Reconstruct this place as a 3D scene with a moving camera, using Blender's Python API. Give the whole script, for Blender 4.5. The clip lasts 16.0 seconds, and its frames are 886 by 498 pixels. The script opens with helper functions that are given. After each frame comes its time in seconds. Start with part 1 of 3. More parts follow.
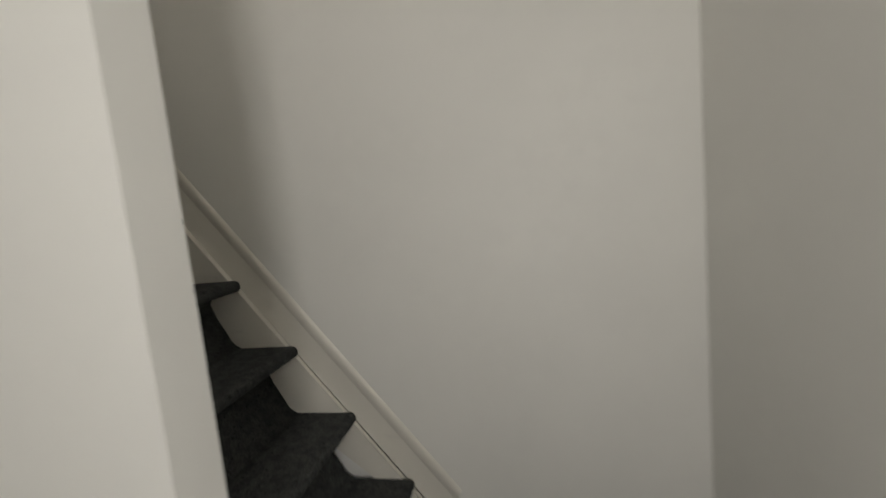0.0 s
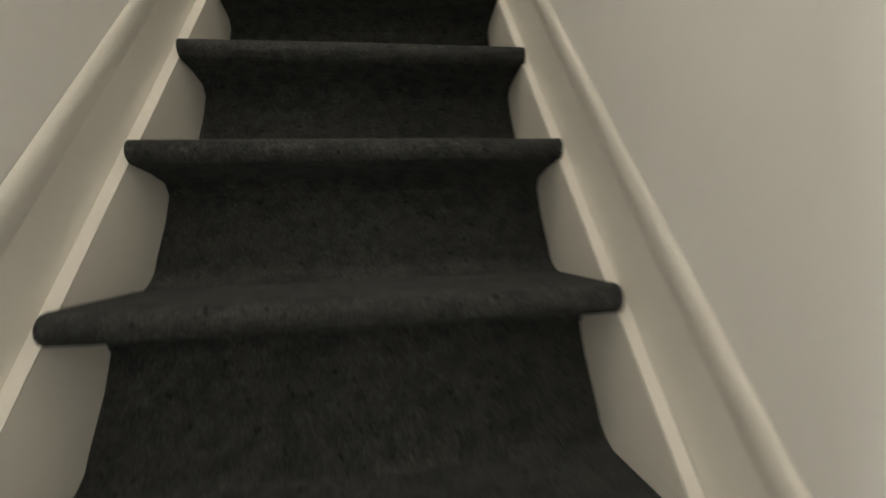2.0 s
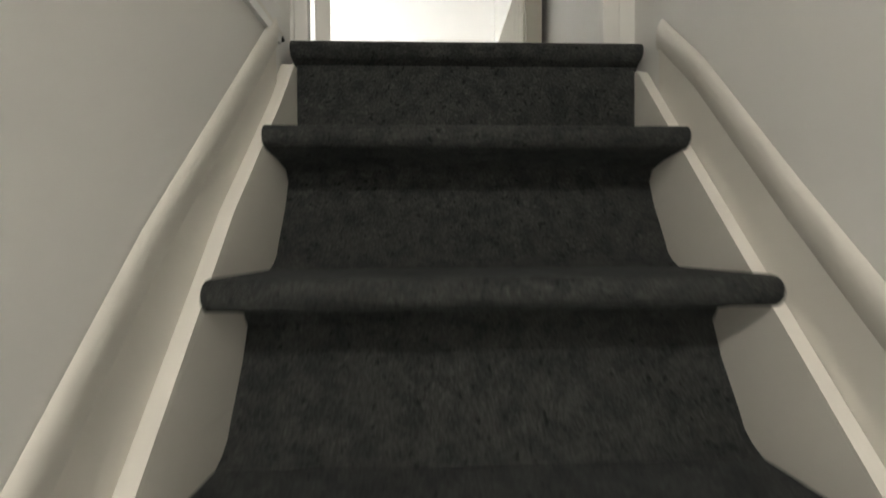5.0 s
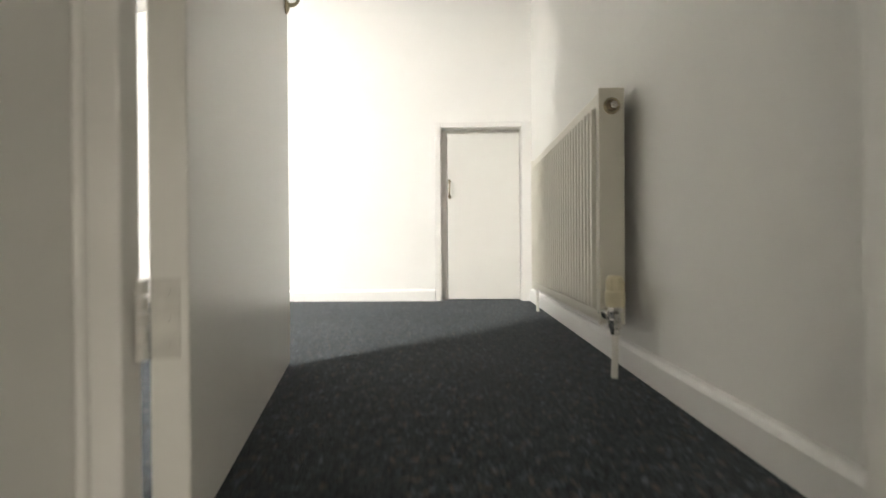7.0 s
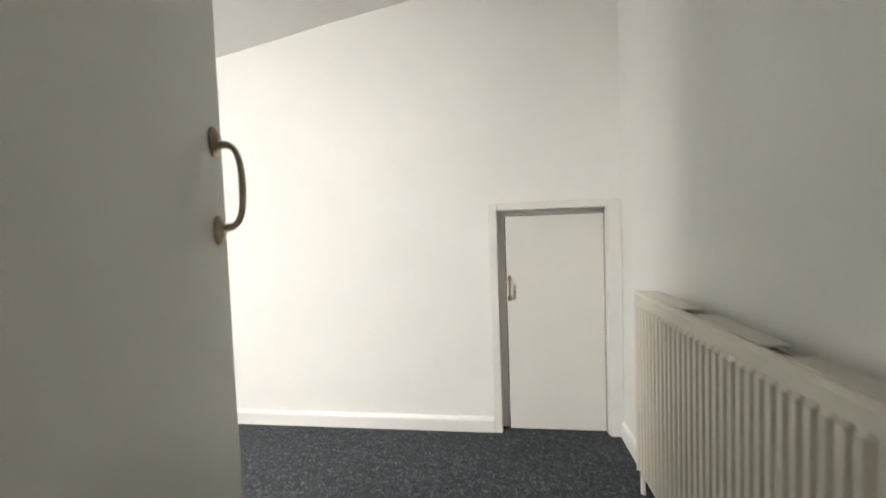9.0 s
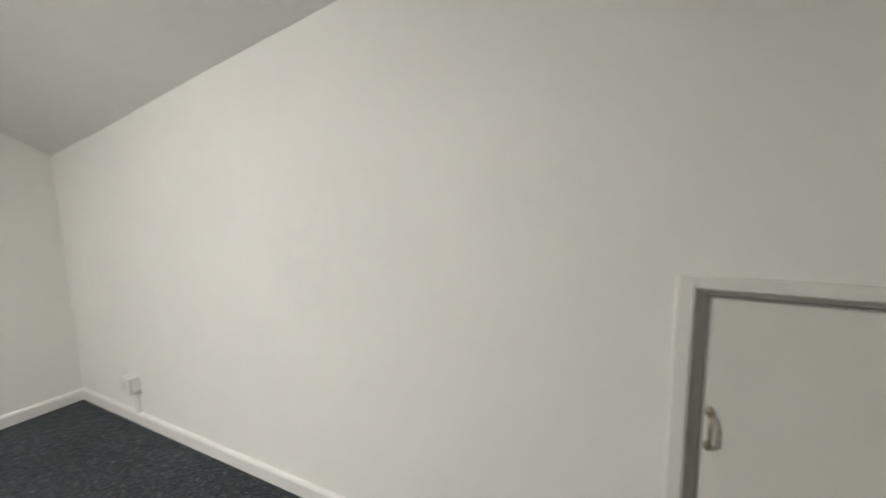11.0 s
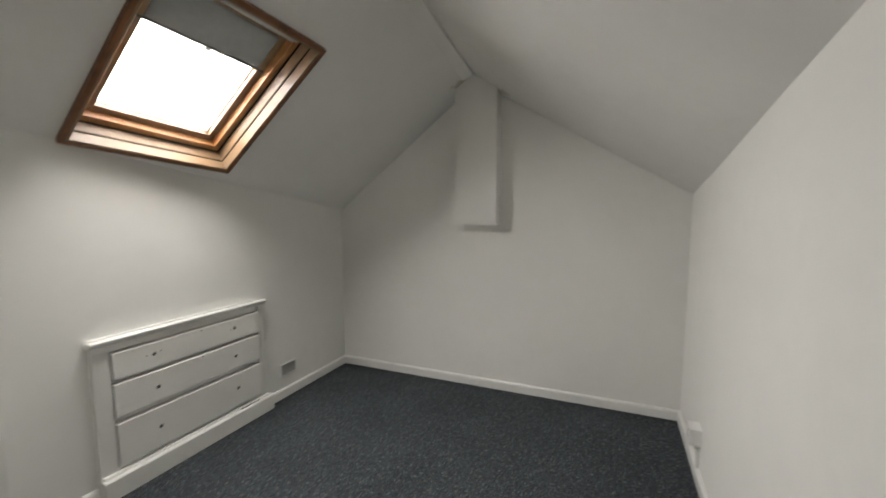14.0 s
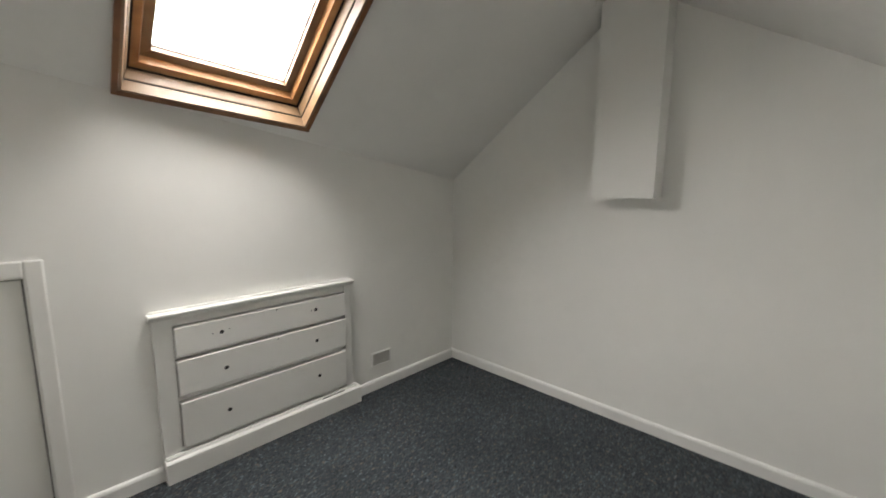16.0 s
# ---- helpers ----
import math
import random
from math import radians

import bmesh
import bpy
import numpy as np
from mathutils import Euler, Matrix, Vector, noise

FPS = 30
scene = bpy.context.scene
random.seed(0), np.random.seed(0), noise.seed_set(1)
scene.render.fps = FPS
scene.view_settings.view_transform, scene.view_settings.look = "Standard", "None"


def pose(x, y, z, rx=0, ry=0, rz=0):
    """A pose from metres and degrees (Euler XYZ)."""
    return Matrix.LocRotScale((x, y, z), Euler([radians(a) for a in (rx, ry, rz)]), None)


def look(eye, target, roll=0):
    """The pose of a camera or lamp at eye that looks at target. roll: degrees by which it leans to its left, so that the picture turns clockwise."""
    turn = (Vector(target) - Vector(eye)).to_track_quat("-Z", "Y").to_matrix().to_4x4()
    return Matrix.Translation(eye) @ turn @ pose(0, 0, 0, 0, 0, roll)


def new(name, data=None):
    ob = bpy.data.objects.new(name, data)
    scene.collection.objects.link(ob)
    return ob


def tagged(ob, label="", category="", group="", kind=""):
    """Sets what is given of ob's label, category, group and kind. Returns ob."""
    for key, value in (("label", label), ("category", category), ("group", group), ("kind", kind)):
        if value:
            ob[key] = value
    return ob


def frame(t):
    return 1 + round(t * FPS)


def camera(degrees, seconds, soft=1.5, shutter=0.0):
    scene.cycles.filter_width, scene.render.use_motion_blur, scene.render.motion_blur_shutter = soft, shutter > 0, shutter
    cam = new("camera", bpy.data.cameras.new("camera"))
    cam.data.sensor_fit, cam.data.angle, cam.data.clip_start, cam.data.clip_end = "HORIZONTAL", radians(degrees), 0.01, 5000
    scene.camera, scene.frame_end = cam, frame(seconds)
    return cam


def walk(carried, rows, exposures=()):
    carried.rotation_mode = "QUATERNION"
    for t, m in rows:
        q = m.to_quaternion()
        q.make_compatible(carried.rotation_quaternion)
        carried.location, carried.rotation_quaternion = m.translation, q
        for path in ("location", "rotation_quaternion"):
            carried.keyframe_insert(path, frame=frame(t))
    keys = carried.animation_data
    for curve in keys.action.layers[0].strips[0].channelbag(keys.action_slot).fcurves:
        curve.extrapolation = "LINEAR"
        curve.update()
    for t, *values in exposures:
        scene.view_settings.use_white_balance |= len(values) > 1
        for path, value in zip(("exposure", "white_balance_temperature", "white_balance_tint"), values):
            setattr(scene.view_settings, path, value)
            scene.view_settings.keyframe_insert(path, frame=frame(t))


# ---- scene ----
cam = camera(94.54, 16.0, soft=1.5, shutter=0.5)
PATH = [
    (0, (-0.969, -2.575, -1.848), (0.987, -2.218, -2.057), -5.5),
    (0.4, (-0.598, -2.662, -1.865), (1.196, -1.788, -1.999), -5.1),
    (0.7, (-0.329, -2.607, -1.858), (1.209, -1.337, -2.002), -4.0),
    (1.1, (-0.149, -2.459, -1.853), (1.006, -0.831, -1.986), -1.7),
    (1.5, (-0.034, -2.222, -1.809), (0.680, -0.357, -1.917), -1.2),
    (2, (0.052, -1.900, -1.708), (0.306, 0.073, -1.788), -1.9),
    (2.4, (-0.011, -1.729, -1.571), (0.093, 0.268, -1.596), -1.0),
    (3.2, (-0.014, -1.490, -1.211), (0.032, 0.508, -1.130), -0.5),
    (5.3, (-0.092, -0.794, -0.328), (-0.017, 1.204, -0.358), -0.3),
    (5.5, (-0.084, -0.729, -0.247), (0.028, 1.268, -0.262), 0.2),
    (6, (-0.056, -0.564, -0.038), (-0.059, 1.436, -0.043), -0.2),
    (6.2, (-0.063, -0.506, 0.030), (-0.093, 1.494, 0.054), -0.2),
    (6.5, (-0.078, -0.411, 0.159), (-0.096, 1.588, 0.108), -0.2),
    (6.7, (-0.070, -0.390, 0.220), (-0.084, 1.610, 0.212), -0.1),
    (7, (-0.059, -0.290, 0.308), (-0.110, 1.710, 0.296), -0.4),
    (7.5, (-0.078, -0.154, 0.463), (-0.194, 1.842, 0.475), -0.5),
    (8, (-0.103, -0.015, 0.607), (-0.265, 1.978, 0.581), -1.0),
    (8.4, (-0.082, 0.077, 0.710), (-0.303, 2.064, 0.660), -1.2),
    (8.5, (-0.086, 0.101, 0.746), (-0.317, 2.087, 0.694), -1.0),
    (8.7, (-0.097, 0.150, 0.817), (-0.350, 2.133, 0.748), -1.4),
    (10.8, (-0.160, 0.904, 1.167), (-0.944, 2.728, 0.925), -0.8),
    (11, (-0.214, 0.967, 1.198), (-1.130, 2.723, 0.923), -0.9),
    (11.5, (-0.230, 1.201, 1.224), (-1.631, 2.610, 0.999), -0.2),
    (12, (-0.279, 1.361, 1.309), (-2.040, 2.300, 1.175), -0.1),
    (12.5, (-0.394, 1.476, 1.353), (-2.353, 1.874, 1.317), 0.6),
    (13, (-0.365, 1.615, 1.417), (-2.362, 1.509, 1.382), 1.6),
    (13.2, (-0.392, 1.616, 1.401), (-2.374, 1.351, 1.348), 0.6),
    (13.5, (-0.350, 1.630, 1.394), (-2.287, 1.137, 1.311), 0.6),
    (13.8, (-0.331, 1.593, 1.371), (-2.211, 0.931, 1.213), -0.2),
    (14, (-0.343, 1.603, 1.347), (-2.177, 0.832, 1.149), -0.0),
    (14.5, (-0.377, 1.537, 1.302), (-2.094, 0.565, 0.978), -0.4),
    (15, (-0.516, 1.449, 1.247), (-2.115, 0.308, 0.873), -0.2),
    (15.5, (-0.729, 1.430, 1.253), (-2.241, 0.168, 0.905), 0.2),
    (16, (-1.014, 1.462, 1.281), (-2.446, 0.098, 0.982), 0.4),
]
EXPOSURES = [
    (0, -0.25, 6700, 10),
    (0.5, 0.25, 6710, 10),
    (1, 0.62, 6530, 10),
    (1.5, 0.95, 6620, 10),
    (2, 1.2, 6860, 10),
    (2.5, 1.4, 6710, 10),
    (3.2, 1.5, 6470, 10),
    (5.3, 1.7, 6380, 10),
    (6, 1.6, 6330, 10),
    (6.5, 1.55, 6380, 10),
    (7, 1.5, 6650, 10),
    (7.5, 1.38, 6800, 10),
    (8, 1.3, 6740, 10),
    (8.7, 1.1, 6620, 10),
    (10.8, 0.15, 6530, 10),
    (12, 0.12, 6530, 10),
    (12.6, 0.1, 6530, 10),
    (12.9, -0.1, 6590, 10),
    (13.2, -0.25, 6530, 10),
    (13.7, -0.35, 6530, 10),
    (14.5, -0.03, 6530, 10),
    (16, -0.08, 6530, 10),
]
walk(cam, [(t, look(eye, target, roll)) for t, eye, target, roll in PATH], EXPOSURES)

# ---- plan, metres; loft floor at z = 0, stairs climb towards +y ----
XG, XR, YL, YF = -3.225, 0.384, -0.543, 2.03      # gable, radiator wall, knee wall, far wall
XW = 0.411                                        # half width between the stair walls
XE = -0.505                                        # room side of the stair enclosure
YD0, YD1 = 0.086, 0.112                             # entrance door wall
XJ0, XJ1 = -0.372, 0.333                           # entrance door jambs
GO, RISE, GO1, RISE1, NSTEP = 0.197, 0.260, 0.168, 0.232, 12
HALL = -RISE1 - (NSTEP - 1) * RISE                 # hall floor
YB, YN, XH = -3.15, -2.07, -1.9                    # hall back wall, end of stair wall, hall end wall
SKIRT = 0.066


def slope_left(x, y):
    return 1.333 + 0.756 * (y - YL) + 0.154 * (x - XG)


def slope_right(x, y):
    return 1.430 + 0.591 * (YF - y) + 0.172 * (x - XG)


def roof(x, y):
    return min(slope_left(x, y), slope_right(x, y))


def ridge_y(x):
    return 0.658 + 0.0134 * (x - XG)


# ---- daylight ----
SKY_A, SKY_U, SKY_V = Vector((-1.316, -0.529, 1.637)), Vector((-0.742, 0.061, -0.068)), Vector((0.028, 0.727, 0.553))
SKY_N = SKY_V.cross(SKY_U).normalized()
if SKY_N.z < 0:
    SKY_N = -SKY_N
world = bpy.data.worlds.new("world")
scene.world = world
world.use_nodes = True
wn = world.node_tree
sky = wn.nodes.new("ShaderNodeTexSky")
sky.sky_type, sky.sun_disc, sky.sun_elevation, sky.sun_rotation = "NISHITA", False, radians(50), radians(200)
sky.air_density, sky.dust_density = 1.0, 6.0
wn.links.new(sky.outputs[0], wn.nodes["Background"].inputs[0])
wn.nodes["Background"].inputs[1].default_value = 0.12
sun_data = bpy.data.lights.new("sun", "SUN")
sun_data.energy, sun_data.angle, sun_data.color = 0.6, radians(20), (1.0, 0.96, 0.9)
sun = new("sun", sun_data)
sun.matrix_world = pose(0, 0, 6, 0, 0, 0) @ Euler((radians(40), 0, radians(-20))).to_matrix().to_4x4()


def area(name, m, sx, sy, watts, colour, spread=180):
    data = bpy.data.lights.new(name, "AREA")
    data.shape, data.size, data.size_y, data.energy, data.color, data.spread = "RECTANGLE", sx, sy, watts, colour, radians(spread)
    ob = new(name, data)
    ob.matrix_world = m
    return ob


mid = SKY_A + SKY_U * 0.5 + SKY_V * 0.5 + SKY_N * 0.21
area("skylight_daylight", look(mid, mid - SKY_N + Vector((-0.10, 0, 0))), 0.76, 0.94, 76.0, (1.0, 0.98, 0.945), 140)
area("hall_window_daylight", look((XH + 0.02, -2.72, HALL + 1.45), (XH + 1, -2.72, HALL + 1.45)), 0.34, 1.1, 14.0, (1.0, 0.985, 0.955))
# added fill light, out of view, to brighten the stairs and doorway
STAIR_FILL = Vector((-0.27, -1.85, slope_left(-0.27, -1.85)))
area("stair_fill_light", look(STAIR_FILL - Vector((0, 0, 0.16)), STAIR_FILL - Vector((0, 0, 1))), 0.22, 0.22, 5.0, (1.0, 0.94, 0.85))


# ---- materials ----
def nodes(name, rough=0.6, metal=0.0):
    m = bpy.data.materials.new(name)
    m.use_nodes = True
    t = m.node_tree
    b = t.nodes["Principled BSDF"]
    b.inputs["Roughness"].default_value, b.inputs["Metallic"].default_value = rough, metal
    return m, t, b


def noise_tex(t, scale, detail=4.0, stretch=None, kind="Object"):
    co = t.nodes.new("ShaderNodeTexCoord")
    n = t.nodes.new("ShaderNodeTexNoise")
    n.inputs["Scale"].default_value, n.inputs["Detail"].default_value = scale, detail
    if stretch:
        mp = t.nodes.new("ShaderNodeMapping")
        mp.inputs["Scale"].default_value = stretch
        t.links.new(co.outputs[kind], mp.inputs[0])
        t.links.new(mp.outputs[0], n.inputs["Vector"])
    else:
        t.links.new(co.outputs[kind], n.inputs["Vector"])
    return n.outputs["Fac"]


def ramp(t, fac, stops):
    r = t.nodes.new("ShaderNodeValToRGB")
    e = r.color_ramp.elements
    while len(e) < len(stops):
        e.new(0.5)
    for k, (p, c) in zip(e, stops):
        k.position, k.color = p, (*c, 1)
    t.links.new(fac, r.inputs[0])
    return r.outputs[0]


def mix(t, a, b, fac, mode="MIX"):
    n = t.nodes.new("ShaderNodeMix")
    n.data_type, n.blend_type = "RGBA", mode
    for s, v in ((n.inputs[0], fac), (n.inputs[6], a), (n.inputs[7], b)):
        if isinstance(v, (int, float)):
            s.default_value = v
        elif isinstance(v, tuple):
            s.default_value = (*v, 1)
        else:
            t.links.new(v, s)
    return n.outputs[2]


def bump(t, b, fac, strength, distance):
    n = t.nodes.new("ShaderNodeBump")
    n.inputs["Strength"].default_value, n.inputs["Distance"].default_value = strength, distance
    t.links.new(fac, n.inputs["Height"])
    old = b.inputs["Normal"]
    if old.links:
        t.links.new(old.links[0].from_socket, n.inputs["Normal"])
    t.links.new(n.outputs[0], b.inputs["Normal"])


def stained(t, col, centre, size, brown):
    """A brown damp stain with a ragged edge round a place of the room."""
    co = t.nodes.new("ShaderNodeTexCoord")
    d = t.nodes.new("ShaderNodeVectorMath")
    d.operation = "DISTANCE"
    d.inputs[1].default_value = centre
    t.links.new(co.outputs["Object"], d.inputs[0])
    k = t.nodes.new("ShaderNodeMath")
    k.operation, k.inputs[1].default_value = "DIVIDE", size
    t.links.new(d.outputs["Value"], k.inputs[0])
    s = t.nodes.new("ShaderNodeMath")
    s.operation = "ADD"
    t.links.new(k.outputs[0], s.inputs[0])
    t.links.new(noise_tex(t, 22, 6), s.inputs[1])
    return mix(t, col, brown, ramp(t, s.outputs[0], [(0.70, (0.50, 0.50, 0.50)), (1.10, (0, 0, 0))]))


def painted(name, colour, rough, grain=260.0, depth=0.0006, blotch=0.03, marks=0.0, stain=False):
    m, t, b = nodes(name, rough)
    dark = tuple(c * (1 - blotch * 2) for c in colour)
    col = ramp(t, noise_tex(t, 1.7, 5), [(0.3, dark), (0.7, colour)])
    col = mix(t, col, tuple(c * (1 - blotch) for c in colour), ramp(t, noise_tex(t, 14, 6), [(0.45, (0, 0, 0)), (0.75, (1, 1, 1))]))
    if marks:
        scuff = ramp(t, noise_tex(t, 7, 8, (1, 1, 3)), [(0.66, (0, 0, 0)), (0.74, (1, 1, 1))])
        k = t.nodes.new("ShaderNodeMath")
        k.operation = "MULTIPLY"
        k.inputs[1].default_value = marks
        t.links.new(scuff, k.inputs[0])
        col = mix(t, col, tuple(c * 0.62 for c in colour), k.outputs[0])
    if stain:
        col = stained(t, col, (-3.09, 0.57, 2.20), 0.13, (0.36, 0.29, 0.17))
        col = stained(t, col, (-3.14, 0.88, 2.14), 0.13, (0.38, 0.30, 0.17))
    t.links.new(col, b.inputs["Base Color"])
    bump(t, b, noise_tex(t, grain, 3), 0.5, depth)
    bump(t, b, noise_tex(t, 5.0, 3), 0.35, 0.004)
    return m


def carpet(name, dark, light, fleck, warm, size=1.0, sheen=0.1):
    m, t, b = nodes(name, 0.95)
    b.inputs["Specular IOR Level"].default_value = 0.12
    b.inputs["Sheen Weight"].default_value, b.inputs["Sheen Roughness"].default_value = sheen, 0.5
    b.inputs["Sheen Tint"].default_value = (0.70, 0.78, 0.86, 1)
    col = ramp(t, noise_tex(t, 210 * size, 3), [(0.38, dark), (0.60, light)])
    col = mix(t, col, warm, ramp(t, noise_tex(t, 97 * size, 2), [(0.60, (0, 0, 0)), (0.66, (1, 1, 1))]))
    spots = ramp(t, noise_tex(t, 128 * size, 2), [(0.59, (0, 0, 0)), (0.65, (1, 1, 1))])
    spots = mix(t, spots, ramp(t, noise_tex(t, 17, 4), [(0.38, (0.25, 0.25, 0.25)), (0.62, (1, 1, 1))]), 1.0, "MULTIPLY")
    col = mix(t, col, fleck, spots)
    col = mix(t, col, tuple(c * 0.35 for c in dark), ramp(t, noise_tex(t, 74 * size, 2), [(0.64, (0, 0, 0)), (0.70, (0.8, 0.8, 0.8))]))
    col = mix(t, col, (0.66, 0.68, 0.70), ramp(t, noise_tex(t, 31, 3), [(0.42, (0, 0, 0)), (0.62, (1, 1, 1))]), "MULTIPLY")
    col = mix(t, col, (0.72, 0.72, 0.72), ramp(t, noise_tex(t, 2.5, 5), [(0.4, (0, 0, 0)), (0.7, (1, 1, 1))]), "MULTIPLY")
    t.links.new(col, b.inputs["Base Color"])
    bump(t, b, noise_tex(t, 260, 4), 0.9, 0.003)
    bump(t, b, noise_tex(t, 45, 3), 0.4, 0.004)
    return m


def wood(name, light, dark, rough, stretch, line=0.5):
    m, t, b = nodes(name, rough)
    grain = noise_tex(t, 9.0, 8, stretch)
    col = ramp(t, grain, [(0.32, dark), (0.55, light), (0.75, tuple(c * 0.85 for c in light))])
    col = mix(t, col, tuple(c * 0.45 for c in dark), ramp(t, noise_tex(t, 4.0, 6), [(0.60, (0, 0, 0)), (0.85, (line, line, line))]))
    t.links.new(col, b.inputs["Base Color"])
    bump(t, b, grain, 0.3, 0.001)
    b.inputs["Coat Weight"].default_value, b.inputs["Coat Roughness"].default_value = 0.12, 0.35
    return m


def metal(name, colour, rough, grime=0.4):
    m, t, b = nodes(name, rough, 1.0)
    col = ramp(t, noise_tex(t, 60, 6), [(0.35, tuple(c * grime for c in colour)), (0.65, colour)])
    t.links.new(col, b.inputs["Base Color"])
    bump(t, b, noise_tex(t, 150, 2), 0.15, 0.0005)
    return m


def plain(name, colour, rough, var=0.06):
    m, t, b = nodes(name, rough)
    t.links.new(ramp(t, noise_tex(t, 25, 5), [(0.3, tuple(c * (1 - var) for c in colour)), (0.7, colour)]), b.inputs["Base Color"])
    bump(t, b, noise_tex(t, 220, 2), 0.2, 0.0004)
    return m


WALL = painted("wall_emulsion", (0.85, 0.84, 0.805), 0.72, stain=True)
CEIL = painted("ceiling_emulsion", (0.81, 0.80, 0.77), 0.85, 180.0, 0.0010, 0.04, stain=True)
GLOSS = painted("white_gloss_paint", (0.82, 0.81, 0.785), 0.30, 70.0, 0.0004, 0.03)
TRIM = painted("white_satin_trim", (0.81, 0.795, 0.76), 0.38, 60.0, 0.0005, 0.04, 0.10)
STRING = painted("cream_stair_paint", (0.80, 0.77, 0.70), 0.35, 60.0, 0.0006, 0.05, 0.18)
DOORP = painted("door_eggshell", (0.78, 0.765, 0.72), 0.28, 90.0, 0.0004, 0.03)
CARPET = carpet("loft_carpet", (0.018, 0.0208, 0.0235), (0.056, 0.0635, 0.0695), (0.138, 0.158, 0.176), (0.118, 0.094, 0.080), 0.60, 0.10)
STAIRC = carpet("stair_carpet", (0.036, 0.0375, 0.036), (0.062, 0.064, 0.061), (0.082, 0.083, 0.079), (0.046, 0.044, 0.043), 1.05, 0.04)
PINE = wood("varnished_pine", (0.44, 0.225, 0.090), (0.33, 0.150, 0.055), 0.35, (1, 1, 1))
PINEPALE = wood("pale_pine", (0.25, 0.160, 0.090), (0.19, 0.110, 0.056), 0.4, (1, 1, 1), 0.25)
# pine darkened to carry the shade on the trim face turned from the sky
PINESHADE = wood("shaded_pine_edge", (0.22, 0.090, 0.032), (0.09, 0.036, 0.014), 0.5, (1, 1, 1))
ENAMEL = painted("radiator_enamel", (0.72, 0.69, 0.60), 0.32, 40.0, 0.0002, 0.03)
CHROME = metal("chrome", (0.72, 0.70, 0.66), 0.18)
BRASS = metal("worn_brass", (0.50, 0.43, 0.30), 0.32, 0.6)
STEEL = metal("aluminium_strip", (0.75, 0.74, 0.72), 0.32, 0.75)
CREAM = plain("aged_cream_plastic", (0.66, 0.60, 0.42), 0.45)
PLASTIC = plain("white_plastic", (0.80, 0.79, 0.77), 0.35)
PIPE = plain("painted_pipe", (0.76, 0.74, 0.68), 0.4)
BLIND = plain("grey_blackout_fabric", (0.085, 0.085, 0.08), 0.85, 0.12)
DARK = plain("dark_void", (0.02, 0.018, 0.016), 0.9)
RUBBER = plain("grey_gasket", (0.55, 0.56, 0.55), 0.5)
GRILLE = plain("vent_grey", (0.52, 0.51, 0.48), 0.5)
GLASS, gt, gb = nodes("glass", 0.02)
gb.inputs["Transmission Weight"].default_value, gb.inputs["IOR"].default_value = 1.0, 1.45
HINGEP = plain("painted_hinge", (0.68, 0.66, 0.61), 0.4, 0.2)
DULL = metal("tarnished_plug", (0.34, 0.27, 0.19), 0.4)


# ---- mesh helpers ----
def finish(name, bm, material, smooth=None):
    bmesh.ops.recalc_face_normals(bm, faces=bm.faces)
    for f in bm.faces:
        f.smooth = bool(smooth)
    for e in bm.edges:
        areas = [f.calc_area() for f in e.link_faces]
        if len(areas) == 2:
            e.smooth = e.calc_face_angle(0.0) < radians(smooth or 0) and max(areas) < 7 * min(areas)
    me = bpy.data.meshes.new(name)
    bm.to_mesh(me)
    bm.free()
    me.materials.append(material)
    return me


def part(name, bm, material, parent=None, label="", smooth=35):
    ob = new(name, finish(name, bm, material, smooth))
    if parent:
        ob.parent = parent
    return tagged(ob, label)


def thing(name, label, category, at=(0, 0, 0), kind="", group=""):
    ob = new(name)
    ob.location = at
    ob.empty_display_size = 0.05
    return tagged(ob, label, category, group, kind)


def add_box(bm, lo, hi, bevel=0.0, seg=2):
    r = bmesh.ops.create_cube(bm, size=1.0)
    lo, hi = Vector(lo), Vector(hi)
    for v in r["verts"]:
        v.co = Vector(((lo[i] + hi[i]) / 2 + v.co[i] * (hi[i] - lo[i])) for i in range(3))
    if bevel:
        es = list({e for v in r["verts"] for e in v.link_edges})
        bmesh.ops.bevel(bm, geom=es, offset=bevel, segments=seg, affect="EDGES", profile=0.5)
    return bm


def box(lo, hi, bevel=0.0, seg=2):
    return add_box(bmesh.new(), lo, hi, bevel, seg)


def prism(points, axis, a, b, bm=None):
    """A closed outline in the two other axes, drawn from a to b along an axis."""
    bm = bm or bmesh.new()

    def place(p, s):
        q = list(p)
        q.insert(axis, s)
        return bm.verts.new(q)

    va, vb = [place(p, a) for p in points], [place(p, b) for p in points]
    n = len(points)
    bm.faces.new(va)
    bm.faces.new(vb[::-1])
    for i in range(n):
        bm.faces.new((va[i], vb[i], vb[(i + 1) % n], va[(i + 1) % n]))
    return bm


def tube(points, radius, sides=12, bm=None, closed=True):
    bm = bm or bmesh.new()
    pts = [Vector(p) for p in points]
    rings = []
    up = Vector((0.31, 0.17, 0.93))
    for i, p in enumerate(pts):
        d = (pts[min(i + 1, len(pts) - 1)] - pts[max(i - 1, 0)]).normalized()
        s = d.cross(up).normalized()
        u = s.cross(d)
        r = radius[i] if isinstance(radius, (list, tuple)) else radius
        rings.append([bm.verts.new(p + (s * math.cos(a) + u * math.sin(a)) * r) for a in (2 * math.pi * k / sides for k in range(sides))])
    for a, b in zip(rings, rings[1:]):
        for k in range(sides):
            bm.faces.new((a[k], a[(k + 1) % sides], b[(k + 1) % sides], b[k]))
    bm.faces.new(rings[0][::-1])
    bm.faces.new(rings[-1])
    return bm


